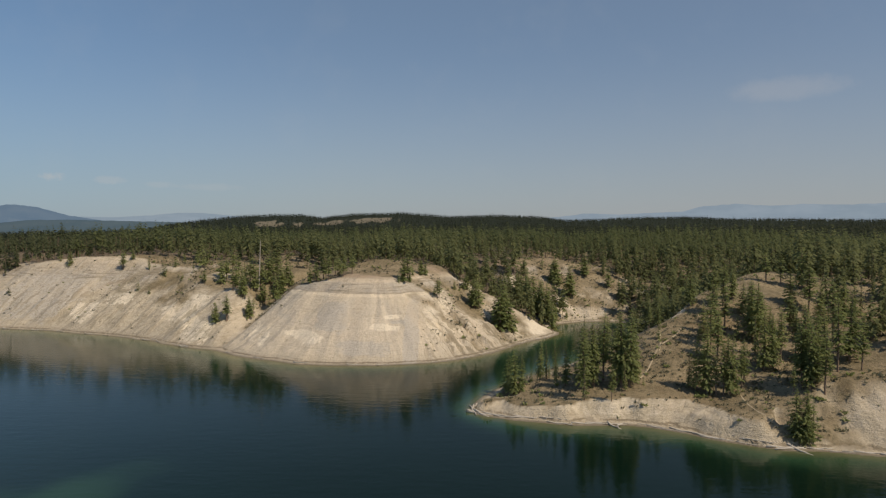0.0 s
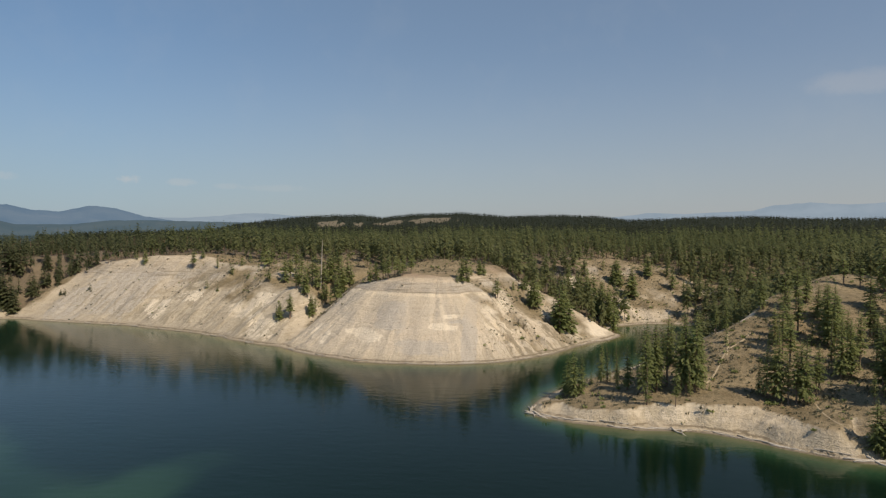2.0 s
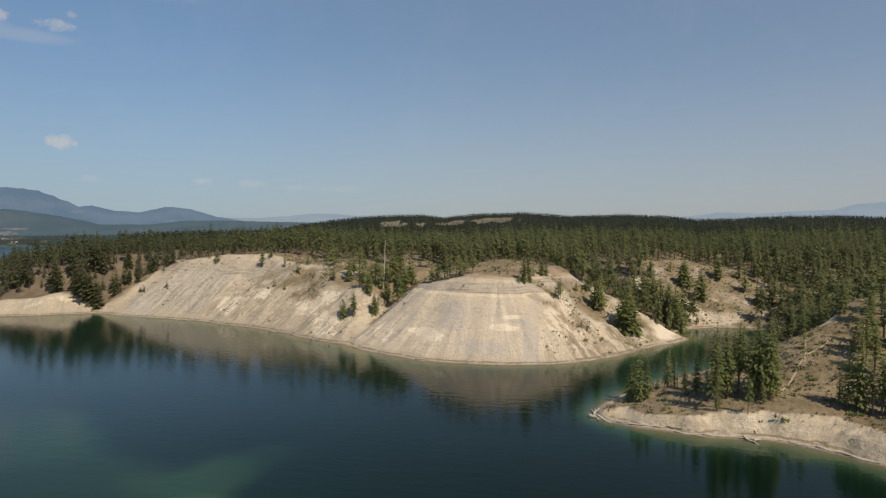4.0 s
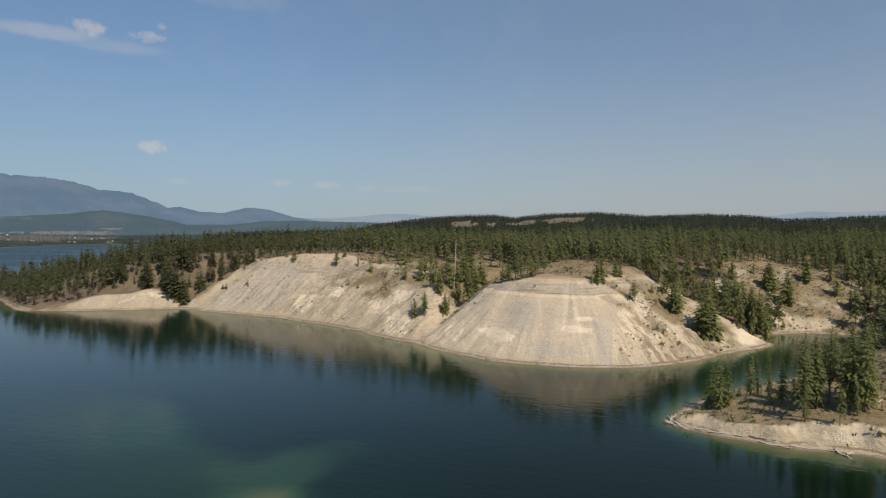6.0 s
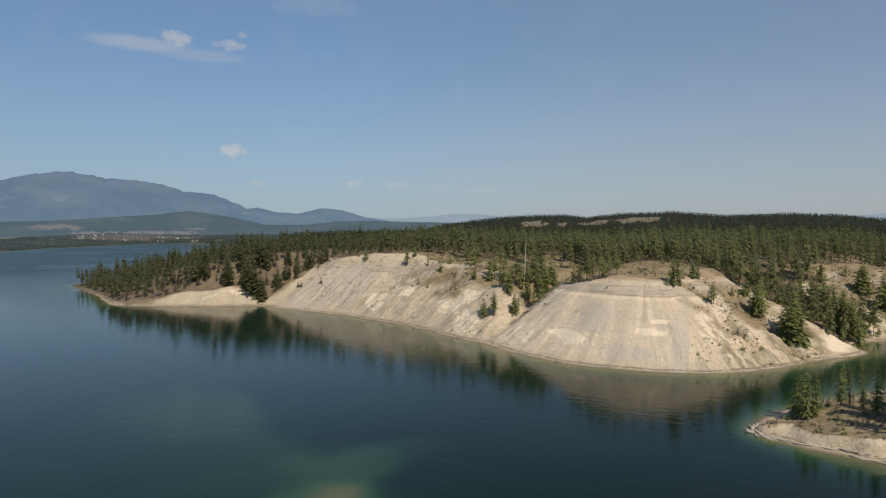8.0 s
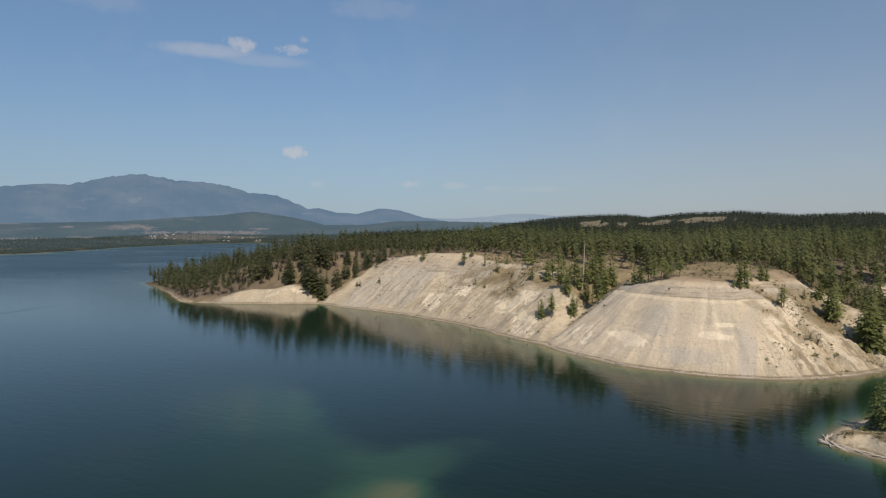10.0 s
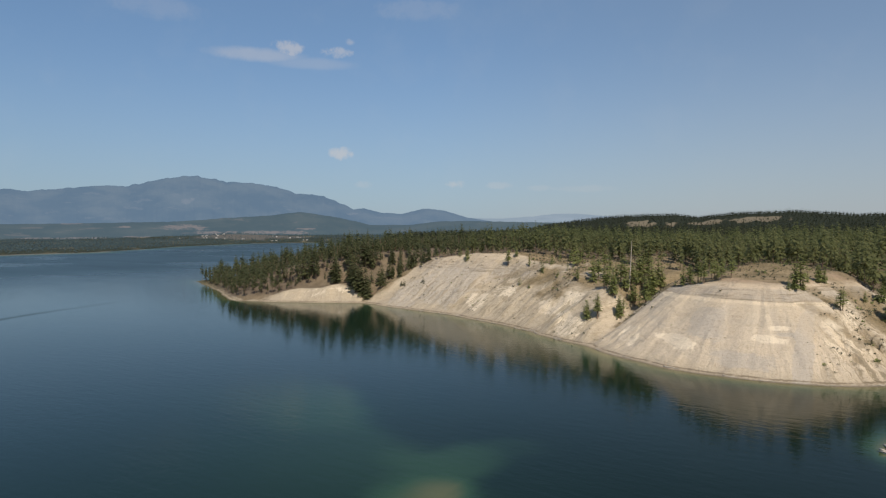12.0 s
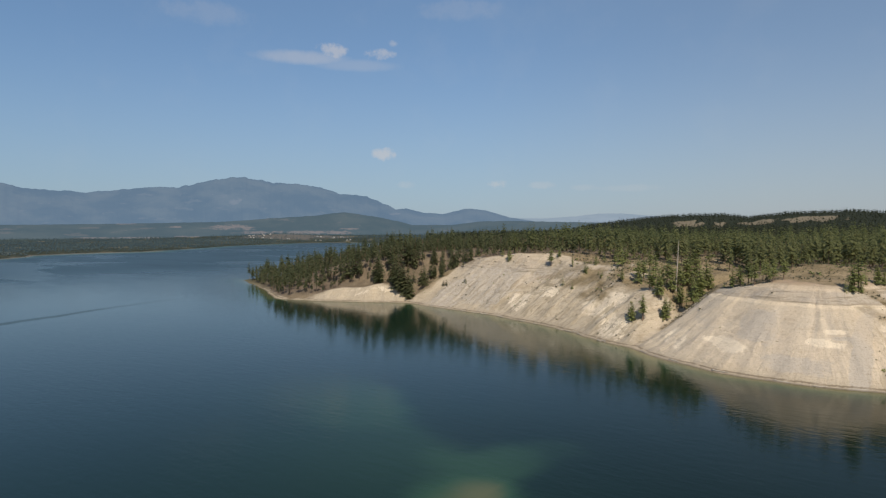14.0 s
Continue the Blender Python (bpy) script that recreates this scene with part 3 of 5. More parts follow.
breeze = mathn(t, "MULTIPLY", mathn(t, "SUBTRACT", 1.0, spread(t, sp.outputs[0], -1000.0, -480.0)), mathn(t, "SUBTRACT", 1.0, mathn(t, "MULTIPLY", spread(t, gust, 0.49, 0.56), 0.40)))
link(t, mathn(t, "ADD", mathn(t, "ADD", 0.03, mathn(t, "MULTIPLY", breeze, 0.30)), mathn(t, "MULTIPLY", spread(t, calm, 0.42, 0.60), 0.04)), b.inputs["Roughness"])
w1 = noisen(t, 0.55, 3, 0.6, stretched(t, p, 0.6, 1.0, 1.0), 0.6)
w2 = noisen(t, 2.2, 2, 0.5, p)
w3 = noisen(t, 0.36, 2, 0.5, stretched(t, p, 0.28, 1.0, 1.0), 0.3)
# reflection dimmed by hand to the east, raised over the open western water
east_water = spread(t, mathn(t, "ADD", sp.outputs[0], mathn(t, "MULTIPLY", mathn(t, "SUBTRACT", calm, 0.5), 160.0)), -230.0, 30.0)
link(t, mixn(t, mathn(t, "SUBTRACT", 1.0, east_water), body, (0.0012, 0.0062, 0.0046), "ADD"), b.inputs["Base Color"])
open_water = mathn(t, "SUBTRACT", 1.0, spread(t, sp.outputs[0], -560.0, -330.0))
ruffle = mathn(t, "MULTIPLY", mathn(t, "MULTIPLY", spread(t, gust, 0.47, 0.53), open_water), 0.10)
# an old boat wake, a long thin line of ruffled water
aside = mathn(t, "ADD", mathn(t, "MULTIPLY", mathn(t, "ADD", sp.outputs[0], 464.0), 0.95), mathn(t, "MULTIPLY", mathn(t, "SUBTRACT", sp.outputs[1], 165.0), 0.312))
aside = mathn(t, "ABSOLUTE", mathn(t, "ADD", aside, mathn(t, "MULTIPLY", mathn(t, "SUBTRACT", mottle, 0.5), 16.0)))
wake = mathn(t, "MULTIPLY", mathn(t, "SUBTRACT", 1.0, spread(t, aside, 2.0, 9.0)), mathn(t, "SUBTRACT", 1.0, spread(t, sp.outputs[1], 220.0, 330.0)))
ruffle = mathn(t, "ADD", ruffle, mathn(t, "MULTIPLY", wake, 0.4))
link(t, mathn(t, "SUBTRACT", mathn(t, "ADD", mathn(t, "SUBTRACT", 0.385, mathn(t, "MULTIPLY", east_water, 0.20)), mathn(t, "ADD", mathn(t, "MULTIPLY", open_water, 0.20), mathn(t, "MULTIPLY", mathn(t, "SUBTRACT", 1.0, spread(t, sp.outputs[0], -1150.0, -650.0)), 0.25))), ruffle), b.inputs["Specular IOR Level"])
waves = mathn(t, "ADD", mathn(t, "MULTIPLY", w3, 1.4), mathn(t, "ADD", mathn(t, "MULTIPLY", w1, 1.3), mathn(t, "MULTIPLY", w2, 0.3)))
bump(t, b, waves, 0.085, 0.35)


def leafy(name, dark, light, dry):
    """Needles: colour shifts from tree to tree and from spray to spray; some light passes through."""
    m, t, b = material(name)
    p = place(t)
    geo = t.nodes.new("ShaderNodeNewGeometry")
    info = t.nodes.new("ShaderNodeObjectInfo")
    a = mathn(t, "ADD", mathn(t, "MULTIPLY", geo.outputs["Random Per Island"], 0.22), mathn(t, "MULTIPLY", noisen(t, 0.12, 2, 0.5, p), 0.8))
    a = mathn(t, "ADD", a, mathn(t, "MULTIPLY", mathn(t, "SUBTRACT", info.outputs["Random"], 0.5), 0.42))
    c = rampn(t, a, [(0.25, dark), (0.75, light), (0.98, dry)])
    link(t, c, b.inputs["Base Color"])
    b.inputs["Roughness"].default_value, b.inputs["Specular IOR Level"].default_value = 0.7, 0.2
    tr = t.nodes.new("ShaderNodeBsdfTranslucent")
    link(t, c, tr.inputs["Color"])
    mx = t.nodes.new("ShaderNodeMixShader")
    mx.inputs[0].default_value = 0.6
    link(t, b.outputs[0], mx.inputs[1])
    link(t, tr.outputs[0], mx.inputs[2])
    link(t, mx.outputs[0], t.nodes["Material Output"].inputs["Surface"])
    return m


MAT_NEEDLES = leafy("pine_needles", (0.20, 0.235, 0.095), (0.305, 0.335, 0.14), (0.36, 0.34, 0.165))
# darker copy of the needles for all headland trees, shade put into its colour
MAT_NEEDLES_DARK = leafy("darkened_needles", (0.105, 0.122, 0.062), (0.17, 0.182, 0.092), (0.23, 0.20, 0.115))
MAT_WOODS = leafy("far_needles", (0.135, 0.155, 0.069), (0.195, 0.21, 0.096), (0.25, 0.23, 0.115))
# same needles darkened for the far hills, their shade put into the colour
MAT_FAR_WOODS = leafy("far_darkened_needles", (0.034, 0.042, 0.027), (0.058, 0.066, 0.040), (0.09, 0.085, 0.05))
MAT_SAGE = leafy("sagebrush", (0.14, 0.14, 0.09), (0.23, 0.225, 0.16), (0.30, 0.26, 0.18))


def plain(name, dark, light, scale, rough=0.9, relief=0.3, depth=0.05):
    m, t, b = material(name)
    p = place(t)
    n = noisen(t, scale, 5, 0.65, p)
    c = mixn(t, spread(t, n, 0.3, 0.7), dark, light)
    n2 = noisen(t, scale * 0.13, 3, 0.5, p)
    c = mixn(t, mathn(t, "MULTIPLY", n2, 0.35), c, dark)
    link(t, c, b.inputs["Base Color"])
    b.inputs["Roughness"].default_value, b.inputs["Specular IOR Level"].default_value = rough, 0.2
    bump(t, b, n, relief, depth)
    return m


MAT_BARK = plain("bark", (0.14, 0.10, 0.075), (0.32, 0.235, 0.17), 3.0)
MAT_DEADWOOD = plain("grey_deadwood", (0.36, 0.32, 0.27), (0.58, 0.52, 0.45), 4.0)
MAT_TRAIL = plain("trail_dust", (0.34, 0.27, 0.185), (0.45, 0.365, 0.255), 1.5)
MAT_WALL = plain("white_siding", (0.42, 0.40, 0.37), (0.60, 0.58, 0.54), 0.4)
MAT_ROOF = plain("metal_roof", (0.35, 0.34, 0.33), (0.55, 0.54, 0.52), 0.5)


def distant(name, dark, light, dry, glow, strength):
    """Plain backdrop of far mountains and far-shore woods, kilometres off: rock and trees, with summer haze painted in
    as glow.
    """
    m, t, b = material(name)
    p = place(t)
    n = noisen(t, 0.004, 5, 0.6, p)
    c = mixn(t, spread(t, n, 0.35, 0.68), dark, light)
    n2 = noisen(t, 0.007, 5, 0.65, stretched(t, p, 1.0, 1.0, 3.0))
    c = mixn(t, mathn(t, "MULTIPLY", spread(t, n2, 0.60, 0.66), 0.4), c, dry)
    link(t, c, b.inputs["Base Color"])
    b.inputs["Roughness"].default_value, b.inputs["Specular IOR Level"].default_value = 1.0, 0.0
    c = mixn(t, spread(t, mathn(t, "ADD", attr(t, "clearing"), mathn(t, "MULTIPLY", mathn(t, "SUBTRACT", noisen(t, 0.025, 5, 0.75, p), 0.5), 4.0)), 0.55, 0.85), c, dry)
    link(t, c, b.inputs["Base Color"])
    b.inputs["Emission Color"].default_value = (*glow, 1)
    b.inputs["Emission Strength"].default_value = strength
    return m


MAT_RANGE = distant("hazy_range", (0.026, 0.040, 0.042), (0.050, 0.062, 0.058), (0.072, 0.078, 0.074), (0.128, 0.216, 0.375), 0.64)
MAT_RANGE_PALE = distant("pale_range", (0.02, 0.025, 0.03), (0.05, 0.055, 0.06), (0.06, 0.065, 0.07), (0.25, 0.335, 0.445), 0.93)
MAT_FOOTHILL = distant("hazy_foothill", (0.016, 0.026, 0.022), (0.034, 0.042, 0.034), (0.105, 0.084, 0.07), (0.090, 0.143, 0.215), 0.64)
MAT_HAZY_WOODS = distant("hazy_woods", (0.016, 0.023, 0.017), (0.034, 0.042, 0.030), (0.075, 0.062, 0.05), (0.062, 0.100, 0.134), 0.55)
MAT_PANE = plain("dark_window", (0.02, 0.025, 0.03), (0.05, 0.055, 0.06), 1.0, 0.2)


# ---- large structure: one sheet of ground, the lake, the far ranges ----
def quad_mesh(name, verts, quads, mat, smooth=False, normals=None):
    """A mesh from arrays of corners and of faces with four (or three) corners each."""
    verts, quads = np.asarray(verts, np.float32), np.asarray(quads, np.int32)
    me = bpy.data.meshes.new(name)
    me.vertices.add(len(verts))
    me.vertices.foreach_set("co", verts.ravel())
    k = quads.shape[1]
    me.loops.add(quads.size)
    me.loops.foreach_set("vertex_index", quads.ravel())
    me.polygons.add(len(quads))
    me.polygons.foreach_set("loop_start", np.arange(0, quads.size, k, dtype=np.int32))
    me.polygons.foreach_set("use_smooth", np.full(len(quads), smooth))
    if normals is not None:
        me.attributes.new("custom_normal", "FLOAT_VECTOR", "POINT").data.foreach_set("vector", np.asarray(normals, np.float32).ravel())
    me.update(calc_edges=True)
    me.materials.append(mat)
    return me


def grid_quads(nx, ny):
    i = np.arange(nx - 1)[:, None] * ny + np.arange(ny - 1)[None, :]
    return np.stack([i, i + ny, i + ny + 1, i + 1], -1).reshape(-1, 4)


def spaced(start, *stretches):
    """Coordinates from start on, through stretches of (end, step)."""
    out = [start]
    for end, step in stretches:
        n = max(1, round((end - out[-1]) / step))
        out += list(np.linspace(out[-1], end, n + 1)[1:])
    return np.array(out)


def float_layer(me, name, values):
    me.attributes.new(name, "FLOAT", "POINT").data.foreach_set("value", np.asarray(values, np.float32).ravel())


GX = spaced(-4900, (-3300, 80), (-1650, 28), (-640, 14), (-430, 2.6), (-330, 1.9), (-130, 1.4), (118, 1.0), (150, 1.7), (260, 3.2), (700, 14), (4900, 75))
GY = spaced(-3600, (0, 120), (160, 6), (214, 1.0), (268, 1.6), (350, 1.0), (440, 1.7), (560, 3.4), (800, 10), (2100, 30), (3000, 26), (4900, 75))
gx, gy = [g.ravel() for g in np.meshgrid(GX, GY, indexing="ij")]
gz, gs, gbare, garc = land(gx, gy)
GZ, GS = gz.reshape(len(GX), len(GY)), gs.reshape(len(GX), len(GY))


def look_up(table, x, y):
    x, y = np.asarray(x, float), np.asarray(y, float)
    i = np.clip(np.searchsorted(GX, x) - 1, 0, len(GX) - 2)
    j = np.clip(np.searchsorted(GY, y) - 1, 0, len(GY) - 2)
    fx, fy = (x - GX[i]) / (GX[i + 1] - GX[i]), (y - GY[j]) / (GY[j + 1] - GY[j])
    return (table[i, j] * (1 - fx) + table[i + 1, j] * fx) * (1 - fy) + (table[i, j + 1] * (1 - fx) + table[i + 1, j + 1] * fx) * fy


def ground_z(x, y):
    return look_up(GZ, x, y)


gr = np.hypot(gx, gy)
me = quad_mesh("ground", np.stack([gx, gy, gz], 1), grid_quads(len(GX), len(GY)), MAT_GROUND, True)
float_layer(me, "bare", gbare)
float_layer(me, "along", garc)
float_layer(me, "pale", scars(gx, gz))
float_layer(me, "inland", gs)
float_layer(me, "litter", sstep(blend(gx, gy, WOODED, 9, 2.5), 0.12, 0.6) * (gx < 62) * (1 - 0.4 * sstep(-330 - gx, 0, 30)) + 0.35 * sstep(blend(gx, gy, WOODED, 9, 2.5), 0.2, 0.7) * (gx >= 62) + 0.8 * sstep(-318 - gx, 0, 18) * sstep(gy - 0.25 * gx, 455, 480))
float_layer(me, "lumpy", sstep(262 - gy, 0, 20) * sstep(gx, 0, 12))
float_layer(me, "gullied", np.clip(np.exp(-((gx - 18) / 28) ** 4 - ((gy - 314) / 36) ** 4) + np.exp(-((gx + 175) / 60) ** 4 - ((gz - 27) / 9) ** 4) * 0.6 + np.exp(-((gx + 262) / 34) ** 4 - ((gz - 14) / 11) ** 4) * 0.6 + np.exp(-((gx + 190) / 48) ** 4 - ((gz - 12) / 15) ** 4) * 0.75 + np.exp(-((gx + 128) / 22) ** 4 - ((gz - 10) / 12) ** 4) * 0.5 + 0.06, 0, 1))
across = (gx < -1150).astype(float)
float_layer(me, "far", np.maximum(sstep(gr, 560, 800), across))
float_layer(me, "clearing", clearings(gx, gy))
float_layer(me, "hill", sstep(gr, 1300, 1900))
float_layer(me, "field", across)
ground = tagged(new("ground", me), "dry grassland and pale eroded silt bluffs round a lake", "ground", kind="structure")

WX = spaced(-4900, (-1500, 120), (-640, 20), (-420, 10), (-170, 6), (-40, 3), (0, 6), (150, 3), (260, 5), (900, 40), (4900, 200))
WY = spaced(-3600, (0, 150), (60, 10), (100, 5), (150, 3), (250, 3), (480, 6), (1000, 30), (4900, 150))
wx, wy = [g.ravel() for g in np.meshgrid(WX, WY, indexing="ij")]
ws, _ = shore(wx, wy)
me = quad_mesh("lake", np.stack([wx, wy, wx * 0], 1), grid_quads(len(WX), len(WY)), MAT_WATER)
warp_x, warp_y = wx + (fbm(wx / 30, wy / 30, 3, 31) - 0.5) * 22, wy + (fbm(wx / 30, wy / 30, 3, 32) - 0.5) * 22
bank = 0.76 * np.exp(-(((warp_x + 75) / 19) ** 2 + ((warp_y - 121) / 17) ** 2) ** 1.1)
bank = np.maximum(bank, 0.36 * np.exp(-((warp_x + 86) / 36) ** 2 - ((warp_y - 136) / 26) ** 2))
bank = np.maximum(bank, 0.30 * np.exp(-((warp_x + 140) / 56) ** 2 - ((warp_y - 158) / 36) ** 2))
ledge = 3.2 + 4.5 * sstep(260 - wy, 0, 40) * sstep(wx, 0, 20) * (0.6 + 0.8 * vnoise(wx / 12, wy / 12, 36))
bank = bank * (0.25 + 0.75 * shelf(warp_x, warp_y))
bank = np.maximum(bank, shelf(warp_x, warp_y) * 0.24 * np.exp(-(np.hypot(wx + 98, wy - 150) / 75) ** 2))
margin = 0.78 * np.exp(np.minimum(ws, 0) / ledge) + (0.05 + 0.33 * sstep(wy, 235, 275)) * np.exp(np.minimum(ws, 0) / 16.0) + 0.10 * sstep(wy, 235, 275) * np.exp(np.minimum(ws, 0) / 42.0)
float_layer(me, "shallow", np.clip(np.maximum(bank, margin), 0, 1))
lake = tagged(new("lake", me), "calm deep blue-green lake with pale shallows", "lake", kind="structure")


def skyline(name, label, mat, profile, dist, deep, rough, seed, fields=()):
    """A mountain range: profile gives (azimuth, elevation) of its crest in degrees; spurs and hollows run down its face."""
    a0, a1 = profile[0][0], profile[-1][0]
    n, m = (int((a1 - a0) * 9), 44) if fields else (int((a1 - a0) * 5), 26)
    a = np.linspace(a0, a1, n)
    e = np.interp(a, [q[0] for q in profile], [q[1] for q in profile])
    crest = EYE_Z + dist * np.tan(np.radians(e))
    A, K = np.meshgrid(np.radians(a), np.linspace(0, 1, m), indexing="ij")
    spur = fbm(A * 26, K * 1.2, 4, seed) - 0.5
    r = dist - deep * (1 - K) + deep * 0.35 * spur * (1 - K)
    h = crest[:, None] * (K ** 0.85) * (1 + rough * 1.6 * spur * (1 - K)) + crest[:, None] * rough * 0.22 * (fbm(A * 120, K, 3, seed + 5) - 0.5)
    v = np.stack([r * np.sin(A), r * np.cos(A), h - 4], -1).reshape(-1, 3)
    back = np.stack([(dist + 40) * np.sin(A[:, -1]), (dist + 40) * np.cos(A[:, -1]), A[:, -1] * 0 - 30], -1)
    q = grid_quads(n, m)
    i = np.arange(n - 1)
    q2 = np.stack([i * m + m - 1, (i + 1) * m + m - 1, n * m + i + 1, n * m + i], -1)
    me = quad_mesh(name, np.vstack([v, back]), np.vstack([q, q2]), mat, True)
    va, ve = np.degrees(np.arctan2(v[:, 0], v[:, 1])), np.degrees(np.arctan2(v[:, 2] - EYE_Z, np.hypot(v[:, 0], v[:, 1])))
    dry = np.zeros(len(v) + len(back))
    for fa, fe, wa, we in fields:
        dry[:len(v)] = np.maximum(dry[:len(v)], np.exp(-((va - fa) / wa) ** 4 - ((ve - fe) / we) ** 4))
    float_layer(me, "clearing", dry)
    return tagged(new(name, me), label, "mountains", kind="structure")


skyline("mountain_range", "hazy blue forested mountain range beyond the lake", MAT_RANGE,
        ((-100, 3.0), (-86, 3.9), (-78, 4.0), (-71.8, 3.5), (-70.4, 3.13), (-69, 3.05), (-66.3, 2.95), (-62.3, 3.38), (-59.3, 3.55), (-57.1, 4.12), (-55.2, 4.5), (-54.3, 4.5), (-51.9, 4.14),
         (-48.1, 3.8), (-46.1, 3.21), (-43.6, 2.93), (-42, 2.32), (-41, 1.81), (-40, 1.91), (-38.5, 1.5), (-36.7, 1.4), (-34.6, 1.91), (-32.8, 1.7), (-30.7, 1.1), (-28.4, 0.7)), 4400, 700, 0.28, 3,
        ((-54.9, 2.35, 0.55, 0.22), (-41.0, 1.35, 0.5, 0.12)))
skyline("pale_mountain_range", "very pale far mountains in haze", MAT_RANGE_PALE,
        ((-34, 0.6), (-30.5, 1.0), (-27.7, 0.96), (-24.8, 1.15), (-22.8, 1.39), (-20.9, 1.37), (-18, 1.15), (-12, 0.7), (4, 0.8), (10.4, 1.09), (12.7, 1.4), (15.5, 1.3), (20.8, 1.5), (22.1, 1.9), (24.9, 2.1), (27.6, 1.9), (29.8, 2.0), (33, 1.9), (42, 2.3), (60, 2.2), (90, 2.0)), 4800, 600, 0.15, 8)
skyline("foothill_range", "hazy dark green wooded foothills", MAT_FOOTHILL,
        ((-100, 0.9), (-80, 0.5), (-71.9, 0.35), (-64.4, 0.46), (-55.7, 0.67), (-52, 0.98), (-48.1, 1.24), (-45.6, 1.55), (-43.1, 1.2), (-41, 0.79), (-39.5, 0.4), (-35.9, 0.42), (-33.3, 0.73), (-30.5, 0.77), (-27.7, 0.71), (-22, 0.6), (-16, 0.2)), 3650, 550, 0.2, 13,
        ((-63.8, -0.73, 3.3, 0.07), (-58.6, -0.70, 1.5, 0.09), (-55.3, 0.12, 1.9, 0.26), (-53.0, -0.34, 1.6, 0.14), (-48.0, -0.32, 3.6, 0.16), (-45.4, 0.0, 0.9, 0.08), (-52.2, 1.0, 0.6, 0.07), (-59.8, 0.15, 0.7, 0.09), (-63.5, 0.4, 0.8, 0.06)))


# ---- trees ----
def spray_quads(rng, base, out, length, width, droop, tilt):
    """One flat spray of needles: a kite from base along out."""
    ux, uy = math.cos(out), math.sin(out)
    d = Vector((ux, uy, -droop)).normalized()
    side = Vector((-uy, ux, 0)) * math.cos(tilt) + Vector((0, 0, 1)) * math.sin(tilt)
    b = Vector(base)
    m = b + d * length * 0.55
    return [b, m + side * width, b + d * length + Vector((0, 0, length * 0.06)), m - side * width]


def conifer_shape(seed, whorls, per, sprays, girth, low, droop, ragged, blunt=0.0, fine=1.0):
    """Crown of a conifer of height 1: whorls of drooping branches, each a fan of needle sprays. Returns corners, four to a face."""
    rng = random.Random(seed)
    out = []
    for w in range(whorls):
        f = (w + 0.5) / whorls
        z0 = low + (1 - low) * f
        reach = girth * ((1 - f) ** (0.75 - 0.35 * blunt) * (1 - blunt * 0.15) + 0.05) * (0.55 + 0.45 * min(1, f * 5 + 0.35))
        turn = rng.random() * 6.28
        for k in range(per):
            if rng.random() < ragged * 0.35:
                continue
            phi = turn + 6.283 * (k + rng.uniform(-0.35, 0.35)) / per
            lump = 0.72 + 0.36 * noise.noise(Vector((math.cos(phi) * 1.6, math.sin(phi) * 1.6, z0 * 7 + seed * 3.1))) + 0.28
            L = reach * rng.uniform(1 - ragged, 1 + 0.35 * ragged) * lump
            z = z0 + rng.uniform(-0.8, 0.8) * (1 - low) / whorls
            dr = droop * rng.uniform(0.5, 1.5) * (1.25 - f * 1.5)
            for s in range(sprays):
                g = s / max(1, sprays)
                a = phi + (rng.uniform(-0.7, 0.7) if sprays > 1 else 0)
                start = (math.cos(phi) * L * g * 0.75, math.sin(phi) * L * g * 0.75, z - dr * L * g * 0.75)
                ln = L * (1.0 if sprays == 1 else rng.uniform(0.24, 0.44) * fine)
                out += spray_quads(rng, start, a, ln, ln * rng.uniform(0.20, 0.32) if sprays > 1 else ln * 0.5, dr + rng.uniform(0.25, 1.15), rng.uniform(-0.7, 0.7))
    top = 1.0
    for k in range(3 if whorls > 4 else 1):
        out += spray_quads(rng, (0, 0, top - 0.085), 2.1 * k, 0.012, 0.010, -7, 1.2)
    return np.array([tuple(v) for v in out], np.float32)


def soft_normals(corners):
    """Turns each spray to face out of the crown and gives it a normal between its own and the crown's."""
    q = corners.reshape(-1, 4, 3).copy()
    c = q.mean(1)
    r = np.hypot(c[:, 0], c[:, 1])[:, None]
    out = np.concatenate([c[:, :2] / (r + 0.03), np.full((len(c), 1), 0.42)], 1)
    out /= np.linalg.norm(out, axis=1)[:, None]
    g = np.cross(q[:, 1] - q[:, 0], q[:, 3] - q[:, 0])
    g /= np.linalg.norm(g, axis=1)[:, None] + 1e-9
    back = (g * out).sum(1) < 0
    q[back] = q[back][:, ::-1]
    g[back] *= -1
    n = 0.78 * out + 0.22 * g
    n /= np.linalg.norm(n, axis=1)[:, None]
    return q.reshape(-1, 3), np.repeat(n, 4, 0)


def tube_rows(points, sides=6):
    """Corners and faces of a tapered tube through (x, y, z, radius)."""
    v, q = [], []
    for x, y, z, r in points:
        for k in range(sides):
            a = 6.28318 * k / sides
            v.append((x + r * math.cos(a), y + r * math.sin(a), z))
    for i in range(len(points) - 1):
        for k in range(sides):
            q.append((i * sides + k, i * sides + (k + 1) % sides, (i + 1) * sides + (k + 1) % sides, (i + 1) * sides + k))
    return np.array(v, np.float32), np.array(q, np.int32)


def four_by_four(corners):
    return np.arange(len(corners), dtype=np.int32).reshape(-1, 4)


TRUNK = tube_rows([(0, 0, -0.03, 0.020), (0, 0, 0.06, 0.014), (0.004, 0.002, 0.45, 0.0095), (0, 0, 0.95, 0.002)])
trunk_mesh = quad_mesh("trunk", *TRUNK, MAT_BARK, True)

